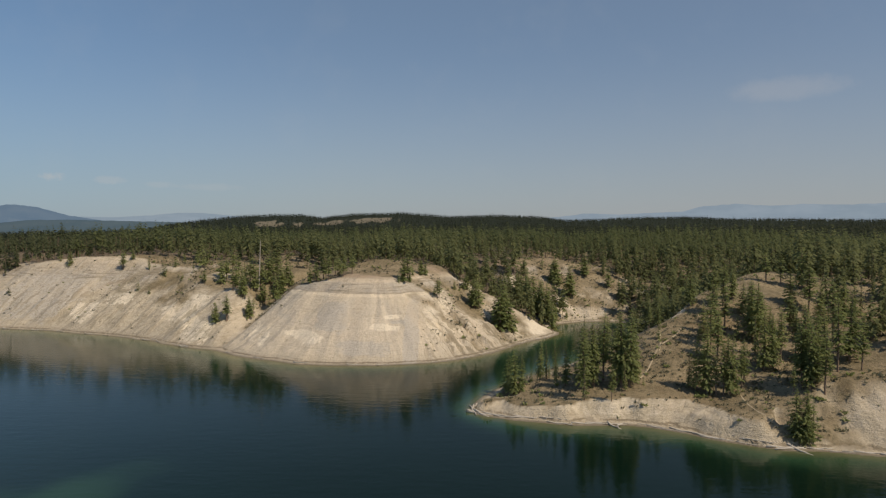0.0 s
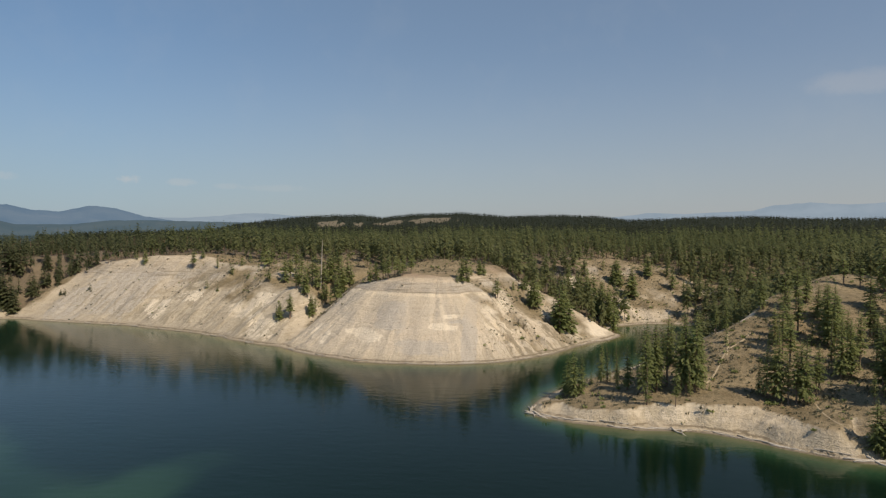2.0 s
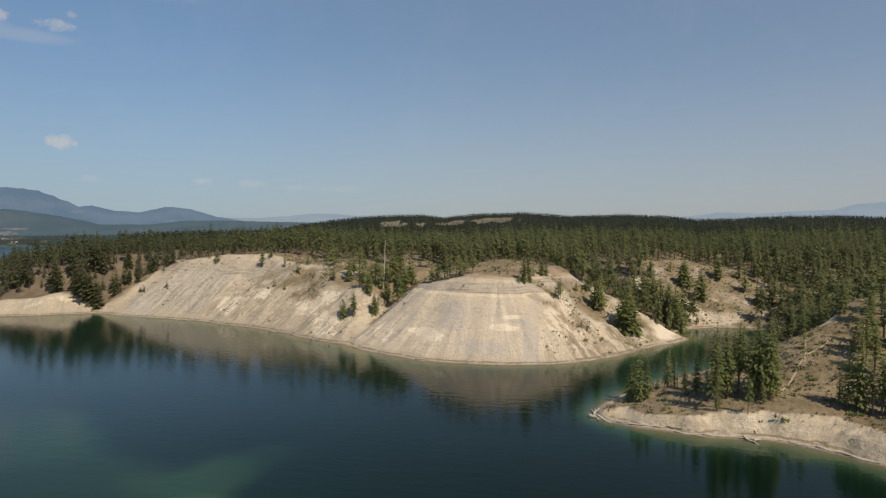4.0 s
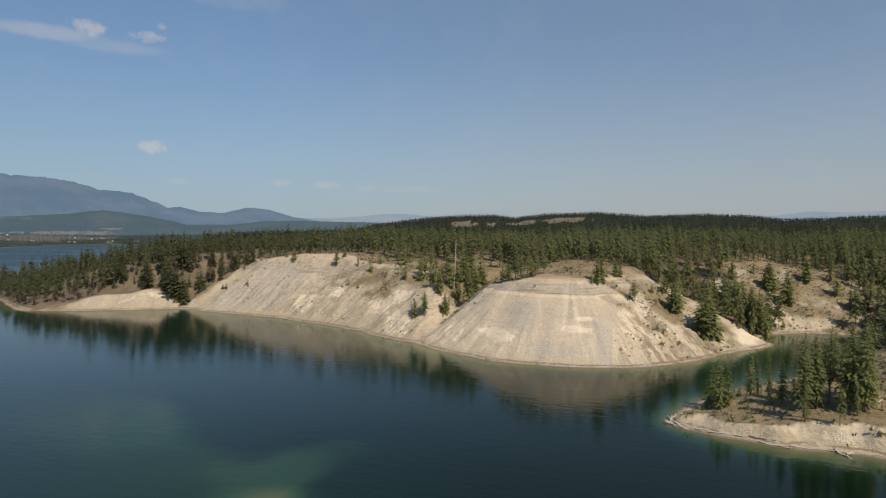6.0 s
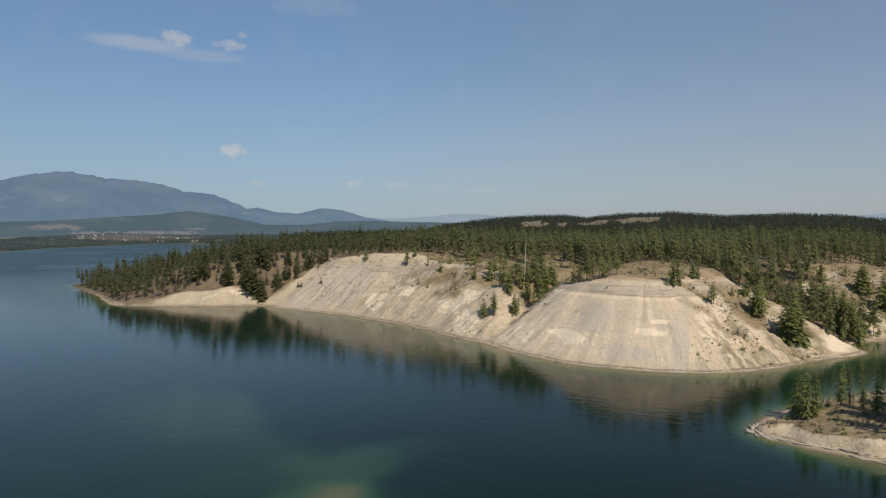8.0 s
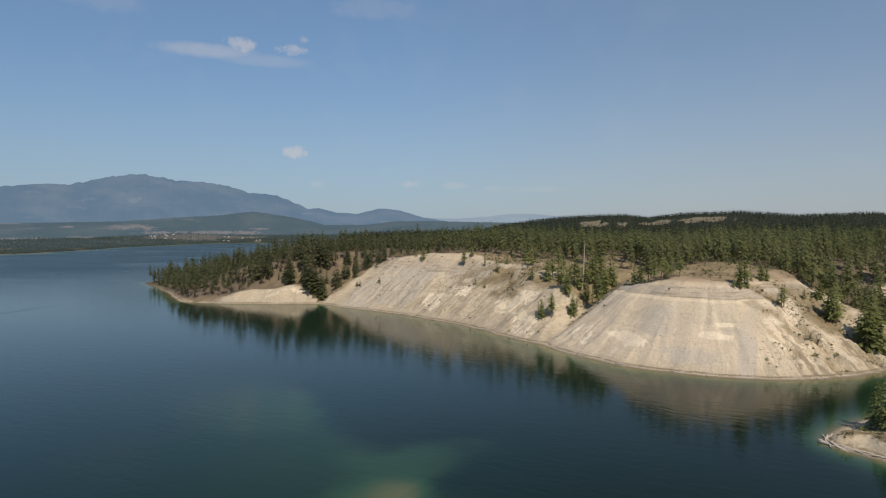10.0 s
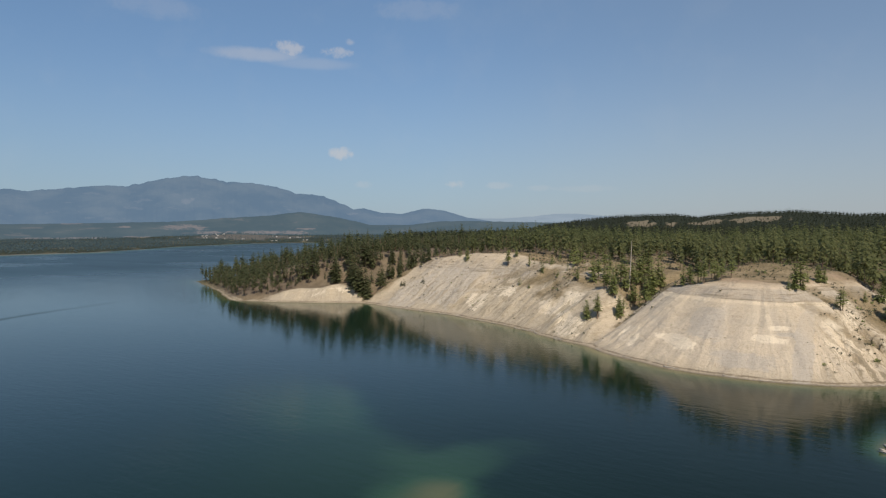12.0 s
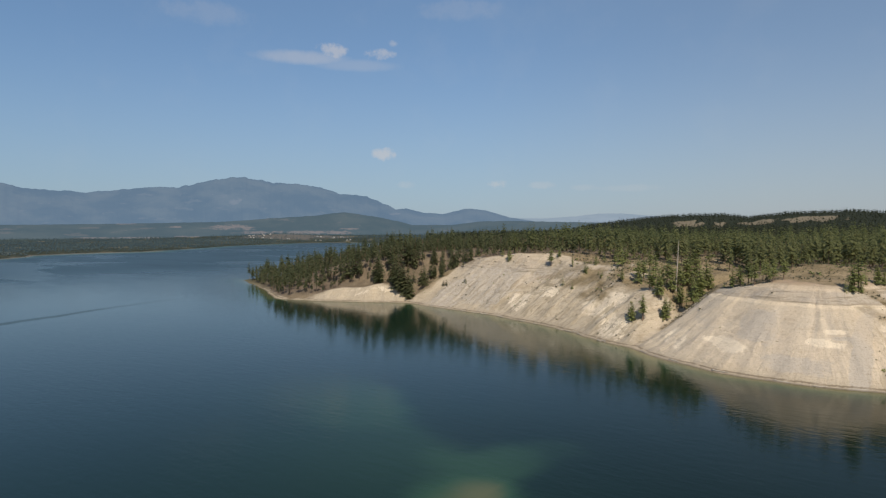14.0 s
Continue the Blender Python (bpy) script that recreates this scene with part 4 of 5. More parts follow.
# kinds of near tree, height 1: whorls, branches, sprays, girth, lowest branch, droop, raggedness, bluntness, size of sprays
KINDS = {"fir": (22, 8, 9, 0.195, 0.12, 0.35, 0.40, 0.1, 0.95), "pine": (18, 8, 9, 0.185, 0.30, 0.05, 0.55, 0.7, 0.9), "slim_fir": (21, 7, 7, 0.13, 0.09, 0.4, 0.38, 0.0, 0.9),
         "young_fir": (12, 7, 6, 0.25, 0.03, 0.15, 0.3, 0.1, 0.9), "broad_fir": (20, 9, 9, 0.28, 0.06, 0.3, 0.36, 0.4, 0.85), "old_pine": (15, 7, 9, 0.17, 0.45, 0.0, 0.6, 0.9, 0.9)}
crown_meshes = {}
for i, (kind, spec) in enumerate(KINDS.items()):
    for v in range(4):
        w, per, sprays = spec[:3]
        c, nn = soft_normals(conifer_shape(100 + i * 7 + v, w + 3, per + 1, sprays + 3, *spec[3:8], spec[8] * 0.86))
        crown_meshes[kind, v, True] = quad_mesh("crown", c, four_by_four(c), MAT_NEEDLES, False, nn)
        c, nn = soft_normals(conifer_shape(100 + i * 7 + v, int(w * 0.75), per, int(sprays * 0.75), spec[3] * 1.05, *spec[4:8], 1.3))
        crown_meshes[kind, v, False] = quad_mesh("crown", c, four_by_four(c), MAT_NEEDLES, False, nn)
        crown_meshes[kind, v, "dark"] = quad_mesh("crown", c, four_by_four(c), MAT_NEEDLES_DARK, False, nn)

TREE_LABELS = {"fir": "dense dark green conical fir tree on dry ground", "pine": "green pine tree with bare lower trunk",
               "slim_fir": "slim dark green spire-shaped fir tree", "young_fir": "small bushy young fir on a dry slope", "broad_fir": "broad bushy dark green fir tree near the water", "old_pine": "open-crowned tall pine with high branches"}
tree_count = itertools.count()


def near_tree(kind, x, y, height, group):
    """A single tree that stands on the ground: trunk and crown."""
    n = next(tree_count)
    rng = random.Random(900 + n)
    root = new("conifer_tree")
    root.location = (x, y, float(ground_z(x, y)) - 0.1)
    root.rotation_euler = (rng.uniform(-0.03, 0.03), rng.uniform(-0.03, 0.03), rng.uniform(0, 6.28))
    wide = height * rng.uniform(0.9, 1.12) * (1.42 if math.hypot(x, y) > 260 else 1.05)
    root.scale = (wide, wide, height)
    tagged(root, TREE_LABELS[kind], "tree", group)
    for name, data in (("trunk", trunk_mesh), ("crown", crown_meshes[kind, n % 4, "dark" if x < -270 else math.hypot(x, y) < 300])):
        ob = new(name, data)
        ob.parent = root
    return root


def woods(n, x0, x1, y0, y1, seed, keep):
    rng = np.random.RandomState(seed)
    x, y = rng.uniform(x0, x1, n), rng.uniform(y0, y1, n)
    k = keep(x, y, rng.rand(n))
    return x[k], y[k]


def thinned(x, y, gap):
    """Drops places closer than gap to one kept before."""
    seen, keep = {}, []
    for i, (a, b) in enumerate(zip(x, y)):
        c = (int(a // gap), int(b // gap))
        if all((a - u) ** 2 + (b - v) ** 2 > gap * gap for dx in (-1, 0, 1) for dy in (-1, 0, 1) for u, v in seen.get((c[0] + dx, c[1] + dy), ())):
            seen.setdefault(c, []).append((a, b))
            keep.append(i)
    return x[keep], y[keep]


def planted(name, label, shapes, x, y, tall, seed, mat, trunk=None):
    """Many trees joined into one mesh."""
    rng = np.random.RandomState(seed)
    z = ground_z(x, y)
    vs, ns = [], []
    pick = rng.randint(0, len(shapes), len(x))
    turn, hgt = rng.uniform(0, 6.28, len(x)), tall(rng, len(x))
    for k, shape in enumerate(shapes):
        shape, way = soft_normals(shape)
        i = np.nonzero(pick == k)[0]
        c, s = np.cos(turn[i])[:, None], np.sin(turn[i])[:, None]
        h = hgt[i][:, None]
        w = h * rng.uniform(0.85, 1.2, len(i))[:, None]
        px = (shape[:, 0] * c - shape[:, 1] * s) * w + x[i][:, None]
        py = (shape[:, 0] * s + shape[:, 1] * c) * w + y[i][:, None]
        pz = shape[:, 2] * h + z[i][:, None]
        vs.append(np.stack([px, py, pz], -1).reshape(-1, 3))
        ns.append(np.stack([way[:, 0] * c - way[:, 1] * s, way[:, 0] * s + way[:, 1] * c, way[:, 2] + 0 * c], -1).reshape(-1, 3))
    v, nv = np.vstack(vs), np.vstack(ns)
    return tagged(new(name, quad_mesh(name, v, four_by_four(v), mat, False, nv)), label, "trees", kind="stuff")


def bark_strip():
    """Two crossed upright slats for the trunk of a tree in the woods."""
    r = 0.013
    return np.array([(-r, 0, -0.03), (r, 0, -0.03), (r * 0.4, 0, 0.8), (-r * 0.4, 0, 0.8), (0, -r, -0.03), (0, r, -0.03), (0, r * 0.4, 0.8), (0, -r * 0.4, 0.8)], np.float32)


def keep_mid(x, y, r):
    s, z = look_up(GS, x, y), ground_z(x, y)
    d = np.hypot(x, y)
    share = blend(x, y, WOODED, 7, 3.0)
    share = np.where(share < 0.13, 0, share)
    share = np.where((d > 560) & (x > -470), 1.0, share) * (1 - 0.9 * sstep(clearings(x, y), 0.2, 0.5)) * np.where(fbm(x / 60, y / 60, 2, 77) < 0.3, 0.5, 1)
    share = np.where((x < -330) & (look_up(gbare.reshape(GZ.shape), x, y) > 0.5), 0, share)
    return (r < share) & (s > np.where(x < -400, 5.5, 5)) & (x > -624) & (d < np.where(x < -470, 790, 720)) & (np.degrees(np.arctan2(x, y)) > -60) & (np.degrees(np.arctan2(x, y)) < 45)


def keep_far(x, y, r):
    s = look_up(GS, x, y)
    d, a = np.hypot(x, y), np.degrees(np.arctan2(x, y))
    patch = fbm(x / 120, y / 120, 3, 55)
    share = np.where(x < -1150, np.where(s < 16, 0.08, np.where(s < 420, 0.97, np.where(patch > 0.42, 0.95, 0.12))), 1.0)
    share = share * (1 - 0.86 * sstep(clearings(x, y), 0.2, 0.5))
    return (r < share) & (s > 6) & (d > np.where(x < -470, 790, 705)) & (d < np.where(x < -1150, 3080, 3000)) & (a > -78) & (a < 42)


MID_GIRTH, MID_LOW, MID_DROOP, MID_BLUNT = (0.225, 0.23, 0.185, 0.215), (0.16, 0.36, 0.12, 0.42), (0.35, 0.1, 0.4, 0.0), (0.1, 0.5, 0, 0.6)
edge_shapes = [conifer_shape(300 + i, 13, 6, 2, MID_GIRTH[i % 4] * 1.16, MID_LOW[i % 4] * 0.85, MID_DROOP[i % 4], 0.3, MID_BLUNT[i % 4], 1.9) for i in range(8)]
point_shapes = [conifer_shape(320 + i, 13, 6, 2, MID_GIRTH[i % 4] * 1.08, MID_LOW[i % 4], MID_DROOP[i % 4], 0.32, MID_BLUNT[i % 4], 1.8) for i in range(8)]
mid_shapes = [conifer_shape(340 + i, 11, 5, 2, MID_GIRTH[i % 4] * 1.08, MID_LOW[i % 4], MID_DROOP[i % 4], 0.3, MID_BLUNT[i % 4], 2.0) for i in range(10)]
far_shapes = [conifer_shape(400 + i, 2, 3, 1, 0.50, 0.1, 0.3, 0.2, 0.3) for i in range(4)]
mx, my = woods(60000, -660, 560, 170, 800, 5, keep_mid)
snug = ((mx > 100) & (np.hypot(mx, my) < 540)) 
open_wood = mx < -360
mx, my = [np.concatenate(q) for q in zip(thinned(mx[snug], my[snug], 4.3), thinned(mx[open_wood], my[open_wood], 4.9), thinned(mx[~snug & ~open_wood], my[~snug & ~open_wood], 6.0))]
point = mx < -285 - 40 * (fbm(mx / 25, my / 25, 2, 48) - 0.5)
front = np.hypot(mx, my) < 490
behind = ~front
tall_trees = lambda r, n: r.normal(17.0, 4.0, n).clip(7, 25)
planted("fir_forest", "dark conifer wood on the long headland", point_shapes, mx[point], my[point], lambda r, n: r.normal(15.5, 5.0, n).clip(5, 25), 61, MAT_NEEDLES_DARK)
planted("pine_forest", "dense green pine forest along the plateau's edge", edge_shapes, mx[front & ~point], my[front & ~point], tall_trees, 6, MAT_WOODS)
planted("pine_forest", "dense green pine forest on the plateau", mid_shapes, mx[behind & ~point], my[behind & ~point], tall_trees, 66, MAT_WOODS)
strip = bark_strip()
planted("forest_trunks", "brown trunks of the conifer forest", [strip], mx, my, lambda r, n: r.uniform(13, 17, n), 6, MAT_BARK)
fx, fy = woods(230000, -3250, 2100, 300, 3000, 8, keep_far)
over = fx < -1150
near_f = ~over & (np.hypot(fx, fy) < 2100)
ax_, ay_ = thinned(fx[near_f], fy[near_f], 10.5)
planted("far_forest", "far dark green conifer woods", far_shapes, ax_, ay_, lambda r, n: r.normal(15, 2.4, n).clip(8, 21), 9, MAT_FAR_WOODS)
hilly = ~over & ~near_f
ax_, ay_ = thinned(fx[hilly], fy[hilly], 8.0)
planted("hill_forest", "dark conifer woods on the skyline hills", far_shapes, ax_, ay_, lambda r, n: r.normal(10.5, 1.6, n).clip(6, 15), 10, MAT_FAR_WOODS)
# these trees glow faintly, haze over the lake put into their material
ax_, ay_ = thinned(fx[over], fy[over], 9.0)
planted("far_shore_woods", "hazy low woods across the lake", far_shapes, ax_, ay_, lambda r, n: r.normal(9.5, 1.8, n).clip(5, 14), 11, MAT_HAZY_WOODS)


# ---- places of small things ----
TRAILS = (
    (((67.4, 213.6), (75.4, 225.7), (79.7, 230.6), (85.8, 234.8), (91.0, 239.3)), 0.8),
    (((79.1, 228.7), (81.3, 234.3), (83.6, 242.0)), 0.65),
    (((93.0, 195.0), (92.0, 186.6), (91.6, 180.0), (92.7, 177.2)), 0.55),
    (((25.2, 361.1), (22.2, 347.3)), 0.8),
)
SNAGS = ((-107.6, 366.5, 29.5, 0.045),)
STRANDED = ((12.5, 201.6, 7, -0.9), (10.5, 203.7, 6, -0.3), (52, 189, 6, -1), (54.3, 190.4, 5, 0.9), (96.3, 168.4, 8, -1.1),)
TOWN = ((-46.6, 2900, 10.92, 7, 3.6), (-45.9, 2920, 6.72, 5, 3), (-52.1, 2970, 9.24, 6, 3.6), (-52.7, 3000, 5.88, 5, 3), (-55.6, 2870, 5.04, 4.5, 3), (-52.0, 2810, 5.46, 5, 3), (-53.5, 2810, 7.98, 4.5, 2.4), (-45.1, 2810, 7.98, 4.5, 3), (-52.7, 2810, 8.4, 5, 3.6), (-48.1, 2810, 7.56, 5, 2.4), (-53.8, 2909, 6.3, 5, 3.6), (-47.7, 2934, 5.88, 5.5, 3), (-45.7, 2915, 4.2, 4, 2.4), (-45.4, 2810, 7.14, 4.5, 3), (-50.6, 2810, 6.72, 5, 3.6), (-48.0, 2938, 8.4, 5.5, 3.6), (-52.6, 2907, 8.82, 5.5, 3), (-47.7, 2810, 7.98, 5, 2.4), (-53.5, 2904, 8.82, 4, 3.6), (-50.4, 2810, 5.04, 5.5, 3.6), (-53.7, 2810, 3.78, 5, 2.4))
SHRUBS = ((81.5, 197.9, 2.6), (79, 220.3, 1.9), (110.7, 183.1, 2.6), (84.3, 176.9, 1.4), (65.6, 212.1, 1.3), (85.7, 243.4, 1.6), (120.4, 257.2, 1.5), (17.7, 291.5, 1.6), (106.7, 424.8, 1.4), (81.3, 410, 1.3), (-285.8, 410.3, 1.4), (-180.6, 385.8, 1.8), (-191.8, 418.1, 1.5), (-177.5, 402.6, 1.4), (-163.7, 393.3, 1.6), (-306.2, 412.8, 1.3), (-91.9, 420.1, 1.5),)


# single trees: kind, group, then x, y and height of each
TREES = (
    ("broad_fir", "trees on the low point", ((25.2, 218.5, 15.6), (23.4, 224.8, 13.4),)),
    ("fir", "trees on the low point", ((50.4, 210.4, 23.6), (60.9, 214.0, 25.8), (84.5, 199.6, 23.6), (27.6, 218.3, 13), (35.2, 227.3, 15), (42, 213.9, 15.6), (46.8, 208.8, 25.1), (61.9, 236, 18), (59.2, 207.7, 26.8), (61.7, 207, 25.9), (65, 210.2, 15.8), (81.7, 202.1, 17.8), (90.4, 196.2, 20.1), (96.1, 230.8, 15.3), (114.4, 229, 23.3), (107.8, 210, 19.6), (93.6, 201.3, 10.1), (84.4, 245.9, 10.9),)),
    ("young_fir", "trees on the low point", ((31.9, 225.8, 5.3), (66.6, 207.6, 3.3), (81.4, 236.4, 7.2), (108.9, 231.7, 9.5),)),
    ("slim_fir", "trees on the low point", ((39.6, 220.9, 16.1), (37.1, 223.7, 14.4), (38.2, 224.8, 6.5), (39.3, 216.5, 11.3), (45.3, 213.2, 9.4), (45.1, 199, 13.3), (59.4, 203.5, 11), (80.7, 204.7, 12.5),)),
    ("pine", "trees on the low point", ((45.7, 202.4, 22.6), (54.9, 214.2, 24.0), (65.4, 215.7, 23.5), (58.7, 211.2, 19.0), (89.8, 197.8, 19.5), (50.7, 210, 17.3), (51.9, 217.9, 19.7), (53.2, 196.9, 11.3), (59.1, 234.7, 15.8), (84.6, 203.1, 16.1), (86.6, 197.9, 15.7), (88.5, 197, 17.7), (96.8, 226.2, 20.3), (96.4, 219.8, 19.1), (114.1, 233.6, 20), (111.8, 212.4, 18.1), (116.2, 216.8, 12.4), (95.7, 200.3, 13.3), (80.5, 245.1, 9.8), (135.6, 382.7, 17.3),)),
    ("pine", "trees by the near shore", ((109.6, 190.8, 21.9), (120.6, 200.5, 19.9), (124, 214.8, 19.2), (125, 197.8, 23.7), (138.6, 222.4, 21), (138.6, 210.5, 16.1), (99.6, 171.1, 16.3), (132.5, 197.7, 17.6), (105.8, 188.3, 9.3), (107.4, 239, 16.1), (120.5, 237.1, 16.1), (115.9, 214.7, 19.4), (97.3, 201.8, 15.2), (115.5, 194.3, 20.6), (149.7, 278.3, 12.8), (145.5, 282.8, 13), (130.7, 236.2, 16.4), (122.8, 217.8, 15.1), (144.1, 247, 19.2), (154.9, 405.4, 28), (108.2, 251.7, 18.2), (115, 257.5, 17.7), (121.4, 245.6, 16.7), (110.3, 188.1, 14.9), (113.8, 186, 19.7), (119.2, 228.8, 13.5), (131.7, 235.7, 11.4),)),
    ("fir", "trees by the near shore", ((110.5, 187.9, 20.9), (127, 208.3, 18.6), (134, 206.3, 23.2), (151.7, 237.7, 16.3), (98.3, 171.9, 11.8), (101.2, 233, 20.2), (114.9, 233.2, 23.2), (111.2, 210.4, 19.1), (111.3, 192.1, 25.2), (157, 274.2, 20.3), (120.5, 261.6, 13.2), (141, 234.9, 18.3), (139.6, 251.9, 14.2), (103.6, 262.3, 13.9), (119.7, 250.9, 13.3), (122.2, 240.8, 15.9), (114.1, 190.5, 15.1), (124.6, 214.4, 18.9),)),
    ("young_fir", "trees by the near shore", ((102.2, 171.9, 12.1), (97.8, 232.3, 9.4), (94.5, 231.4, 4.5), (92.2, 234.5, 3.1), (101.1, 172.6, 10.4),)),
    ("fir", "trees on the eroded slope", ((-20.2, 331.4, 13.1), (-12.6, 351.8, 9.8), (17.5, 345.6, 15.7), (20.3, 351.4, 15.6), (30.5, 332.6, 24.7), (33.1, 338.4, 25.1),)),
    ("young_fir", "trees on the eroded slope", ((-23.3, 329.2, 5.9), (-16.7, 345.6, 7.5), (6.5, 355.9, 5.4), (14.2, 361.7, 8.4), (28, 340.9, 12.7), (45.1, 405.5, 4.6), (-4.5, 332, 5.9),)),
    ("pine", "trees on the eroded slope", ((-2.1, 332, 10.7),)),
    ("fir", "trees round the cove", ((78.5, 443.1, 17), (77, 447.4, 11.7), (86.2, 431.5, 21.4), (102.1, 454.7, 14.5), (116.1, 441, 16.3), (120.2, 429.5, 13.6), (56.8, 410.1, 17.3), (60.8, 401.4, 19), (64.8, 394.7, 18.7), (63.7, 365.5, 16.3), (64.9, 412.9, 18.8), (52.1, 414.7, 17.8), (68.7, 406.2, 17.8),)),
    ("young_fir", "trees round the cove", ((77.5, 416.9, 7.6), (79.3, 404.3, 4.9), (107.9, 422.4, 2.9),)),
    ("slim_fir", "trees round the cove", ((72.2, 458.3, 10.8),)),
    ("pine", "trees round the cove", ((56.3, 422.3, 17),)),
    ("fir", "trees in the ravine", ((-120.9, 332.7, 10.8), (-106.7, 343.8, 12.8), (-103.7, 359.3, 12.3), (-94, 351.7, 17.4), (-95.4, 369.9, 21.5), (-104.3, 375.8, 19.3), (-94.9, 382.4, 17.3), (-118.5, 375.8, 14),)),
    ("slim_fir", "trees in the ravine", ((-123.8, 335.9, 7.4), (-97.3, 350.8, 13.2),)),
    ("pine", "trees in the ravine", ((-115.3, 334.7, 14), (-105.5, 348.4, 9.1), (-114, 356.2, 11.3), (-132.6, 385.8, 16), (-138.7, 392.2, 13), (-127.4, 391.8, 16.5), (-111.3, 369.6, 17.8), (-105.3, 367.2, 15.2), (-135.3, 403.9, 15.2), (-99.9, 379, 20.7),)),
    ("young_fir", "trees along the bluff top", ((-257.4, 433.3, 10), (-268.3, 440.8, 8.8), (-214, 434.1, 6.5), (-178, 400.2, 6.7), (-182.9, 430.8, 5.5), (-180.9, 440.3, 6.8), (-189.8, 390.3, 6.7), (-307, 412.2, 5), (-284.7, 411, 4.9), (-159.5, 401.5, 3.9), (-166.9, 396.3, 3.1), (-162.9, 393.6, 3.8), (-145.6, 383.3, 8.1), (-304.2, 411.8, 5.7), (-281.8, 408.2, 4.4), (-180.6, 385.8, 4.4), (-177.5, 402.6, 4.6), (-174.7, 410.3, 4.7),)),
    ("pine", "trees along the bluff top", ((-214, 420.7, 14), (-64.5, 346, 10), (-54.6, 349.8, 10.6), (-51.2, 354.3, 10.4), (-73.9, 362.5, 9), (-61.1, 356.8, 10.3), (-215.7, 422.1, 10.1),)),
    ("slim_fir", "trees along the bluff top", ((-193.1, 413.1, 9.8), (-194.1, 414.9, 7.9),)),
    ("fir", "trees along the bluff top", ((-157.3, 410.9, 16.5), (-157.9, 421.4, 13.7), (-166.1, 424.7, 10.6), (-72.9, 344.4, 11.3), (-69.8, 347.1, 8.9), (-56.2, 345.5, 10.5), (-258.1, 435.2, 10.9), (-212.1, 430.6, 7.4),)),
    ("fir", "trees on the headland", ((-374.1, 405.9, 17.3), (-326.5, 412.4, 15.8), (-345, 448.7, 16), (-334.6, 436.5, 11.7), (-334, 444.5, 9.9), (-341.3, 397.6, 21.1), (-348.6, 399.3, 19.5), (-365.3, 434.9, 21.9), (-330.8, 456.8, 13), (-364.1, 412.2, 12.5), (-375.9, 407, 26.7), (-368, 403.3, 21.1), (-394.6, 441.3, 26.5), (-342.3, 396.8, 27), (-337.2, 398.5, 25.9), (-335.3, 402.6, 18.1), (-336.5, 419.8, 16.7), (-344.7, 448.9, 13.3), (-335.7, 438.2, 9.5), (-320.4, 427.2, 10.5), (-362.3, 437.5, 22.6), (-364.4, 446.1, 22.1), (-313.8, 439.4, 10.8), (-303.1, 439.6, 15.5), (-299.9, 441.8, 12.1), (-376, 431.1, 23.7),)),
    ("pine", "trees on the headland", ((-375, 410.5, 11.6), (-355.1, 417.4, 16.8), (-328.7, 460.8, 12.6), (-353.9, 405.2, 26.4), (-365.3, 432.4, 26), (-372.2, 421.1, 25.3),)),
    ("young_fir", "trees on the headland", ((-340.4, 437.1, 7.8), (-334.9, 400.4, 17.5), (-342.8, 417.2, 12.8), (-324.8, 413.7, 13.1), (-313.5, 432.3, 8.5),)),
    ("young_fir", "trees along the bluff top", ((-174.4, 409.1, 6.4), (-175.8, 428, 5.8), (-176.9, 399.1, 6.2), (-162.7, 391.1, 4.5), (-162.9, 410.1, 3.6), (-157.4, 405.6, 3.5), (-307, 411.9, 4.8), (-302.3, 410.4, 4.3), (6.4, 356.7, 4.9),)),
    ("fir", "trees in the ravine", ((-135, 383, 16.4), (-119, 361.3, 17.1), (-113.4, 354.9, 16.1), (-95.7, 373.6, 17.4), (-96, 367.8, 13.7), (-92.3, 381.4, 13.1), (-120.7, 332.6, 11.2), (-106.2, 345, 12.7), (-109.6, 365.5, 15.5), (-113.7, 359.2, 10.9),)),
    ("pine", "trees in the ravine", ((-134.7, 391, 13), (-120, 358.7, 12.9), (-113.1, 367.7, 15.6), (-104.8, 373.8, 17.5), (-103.9, 377.4, 14.1), (-100.4, 377.7, 15.8), (-102, 360, 10.8), (-115.4, 333.9, 13.4), (-107.8, 371.5, 14.6),)),
    ("pine", "trees along the bluff top", ((-69.2, 343.8, 11), (-66.2, 347.9, 11.1), (-61.4, 337.2, 12.3), (-56.5, 337.9, 12.3), (-53.2, 336.1, 10.3), (-48.8, 337.7, 10.7), (-18.8, 333.8, 15.9), (-21.1, 334, 12.4), (-144.1, 379.4, 8.4),)),
    ("broad_fir", "trees on the eroded slope", ((-21.5, 331.3, 5.3), (-17.9, 333.9, 5.3), (-12, 352.1, 8), (-10, 353.9, 7.1), (35.6, 339.1, 15.2), (13, 360.9, 8.7),)),
    ("pine", "trees on the eroded slope", ((-3.1, 330.4, 10.1),)),
    ("fir", "trees on the eroded slope", ((18.2, 346.6, 18.7), (16, 346.7, 14.6), (32.1, 338.9, 25.8), (30, 339.7, 17.9),)),
    ("broad_fir", "trees round the cove", ((79.4, 443.9, 18.7), (78.3, 445.3, 15.4), (79, 417.8, 8.3), (80.1, 407.1, 4.4),)),
    ("fir", "trees round the cove", ((87.1, 430.7, 21.9), (102.3, 454, 17), (68.7, 388.8, 16.7), (65.7, 396.1, 25.3), (62.4, 402.4, 23.4), (58.6, 408.1, 24.9), (54.7, 414.8, 22.6), (50.1, 420.3, 19.1), (44.5, 423.8, 18.6),)),
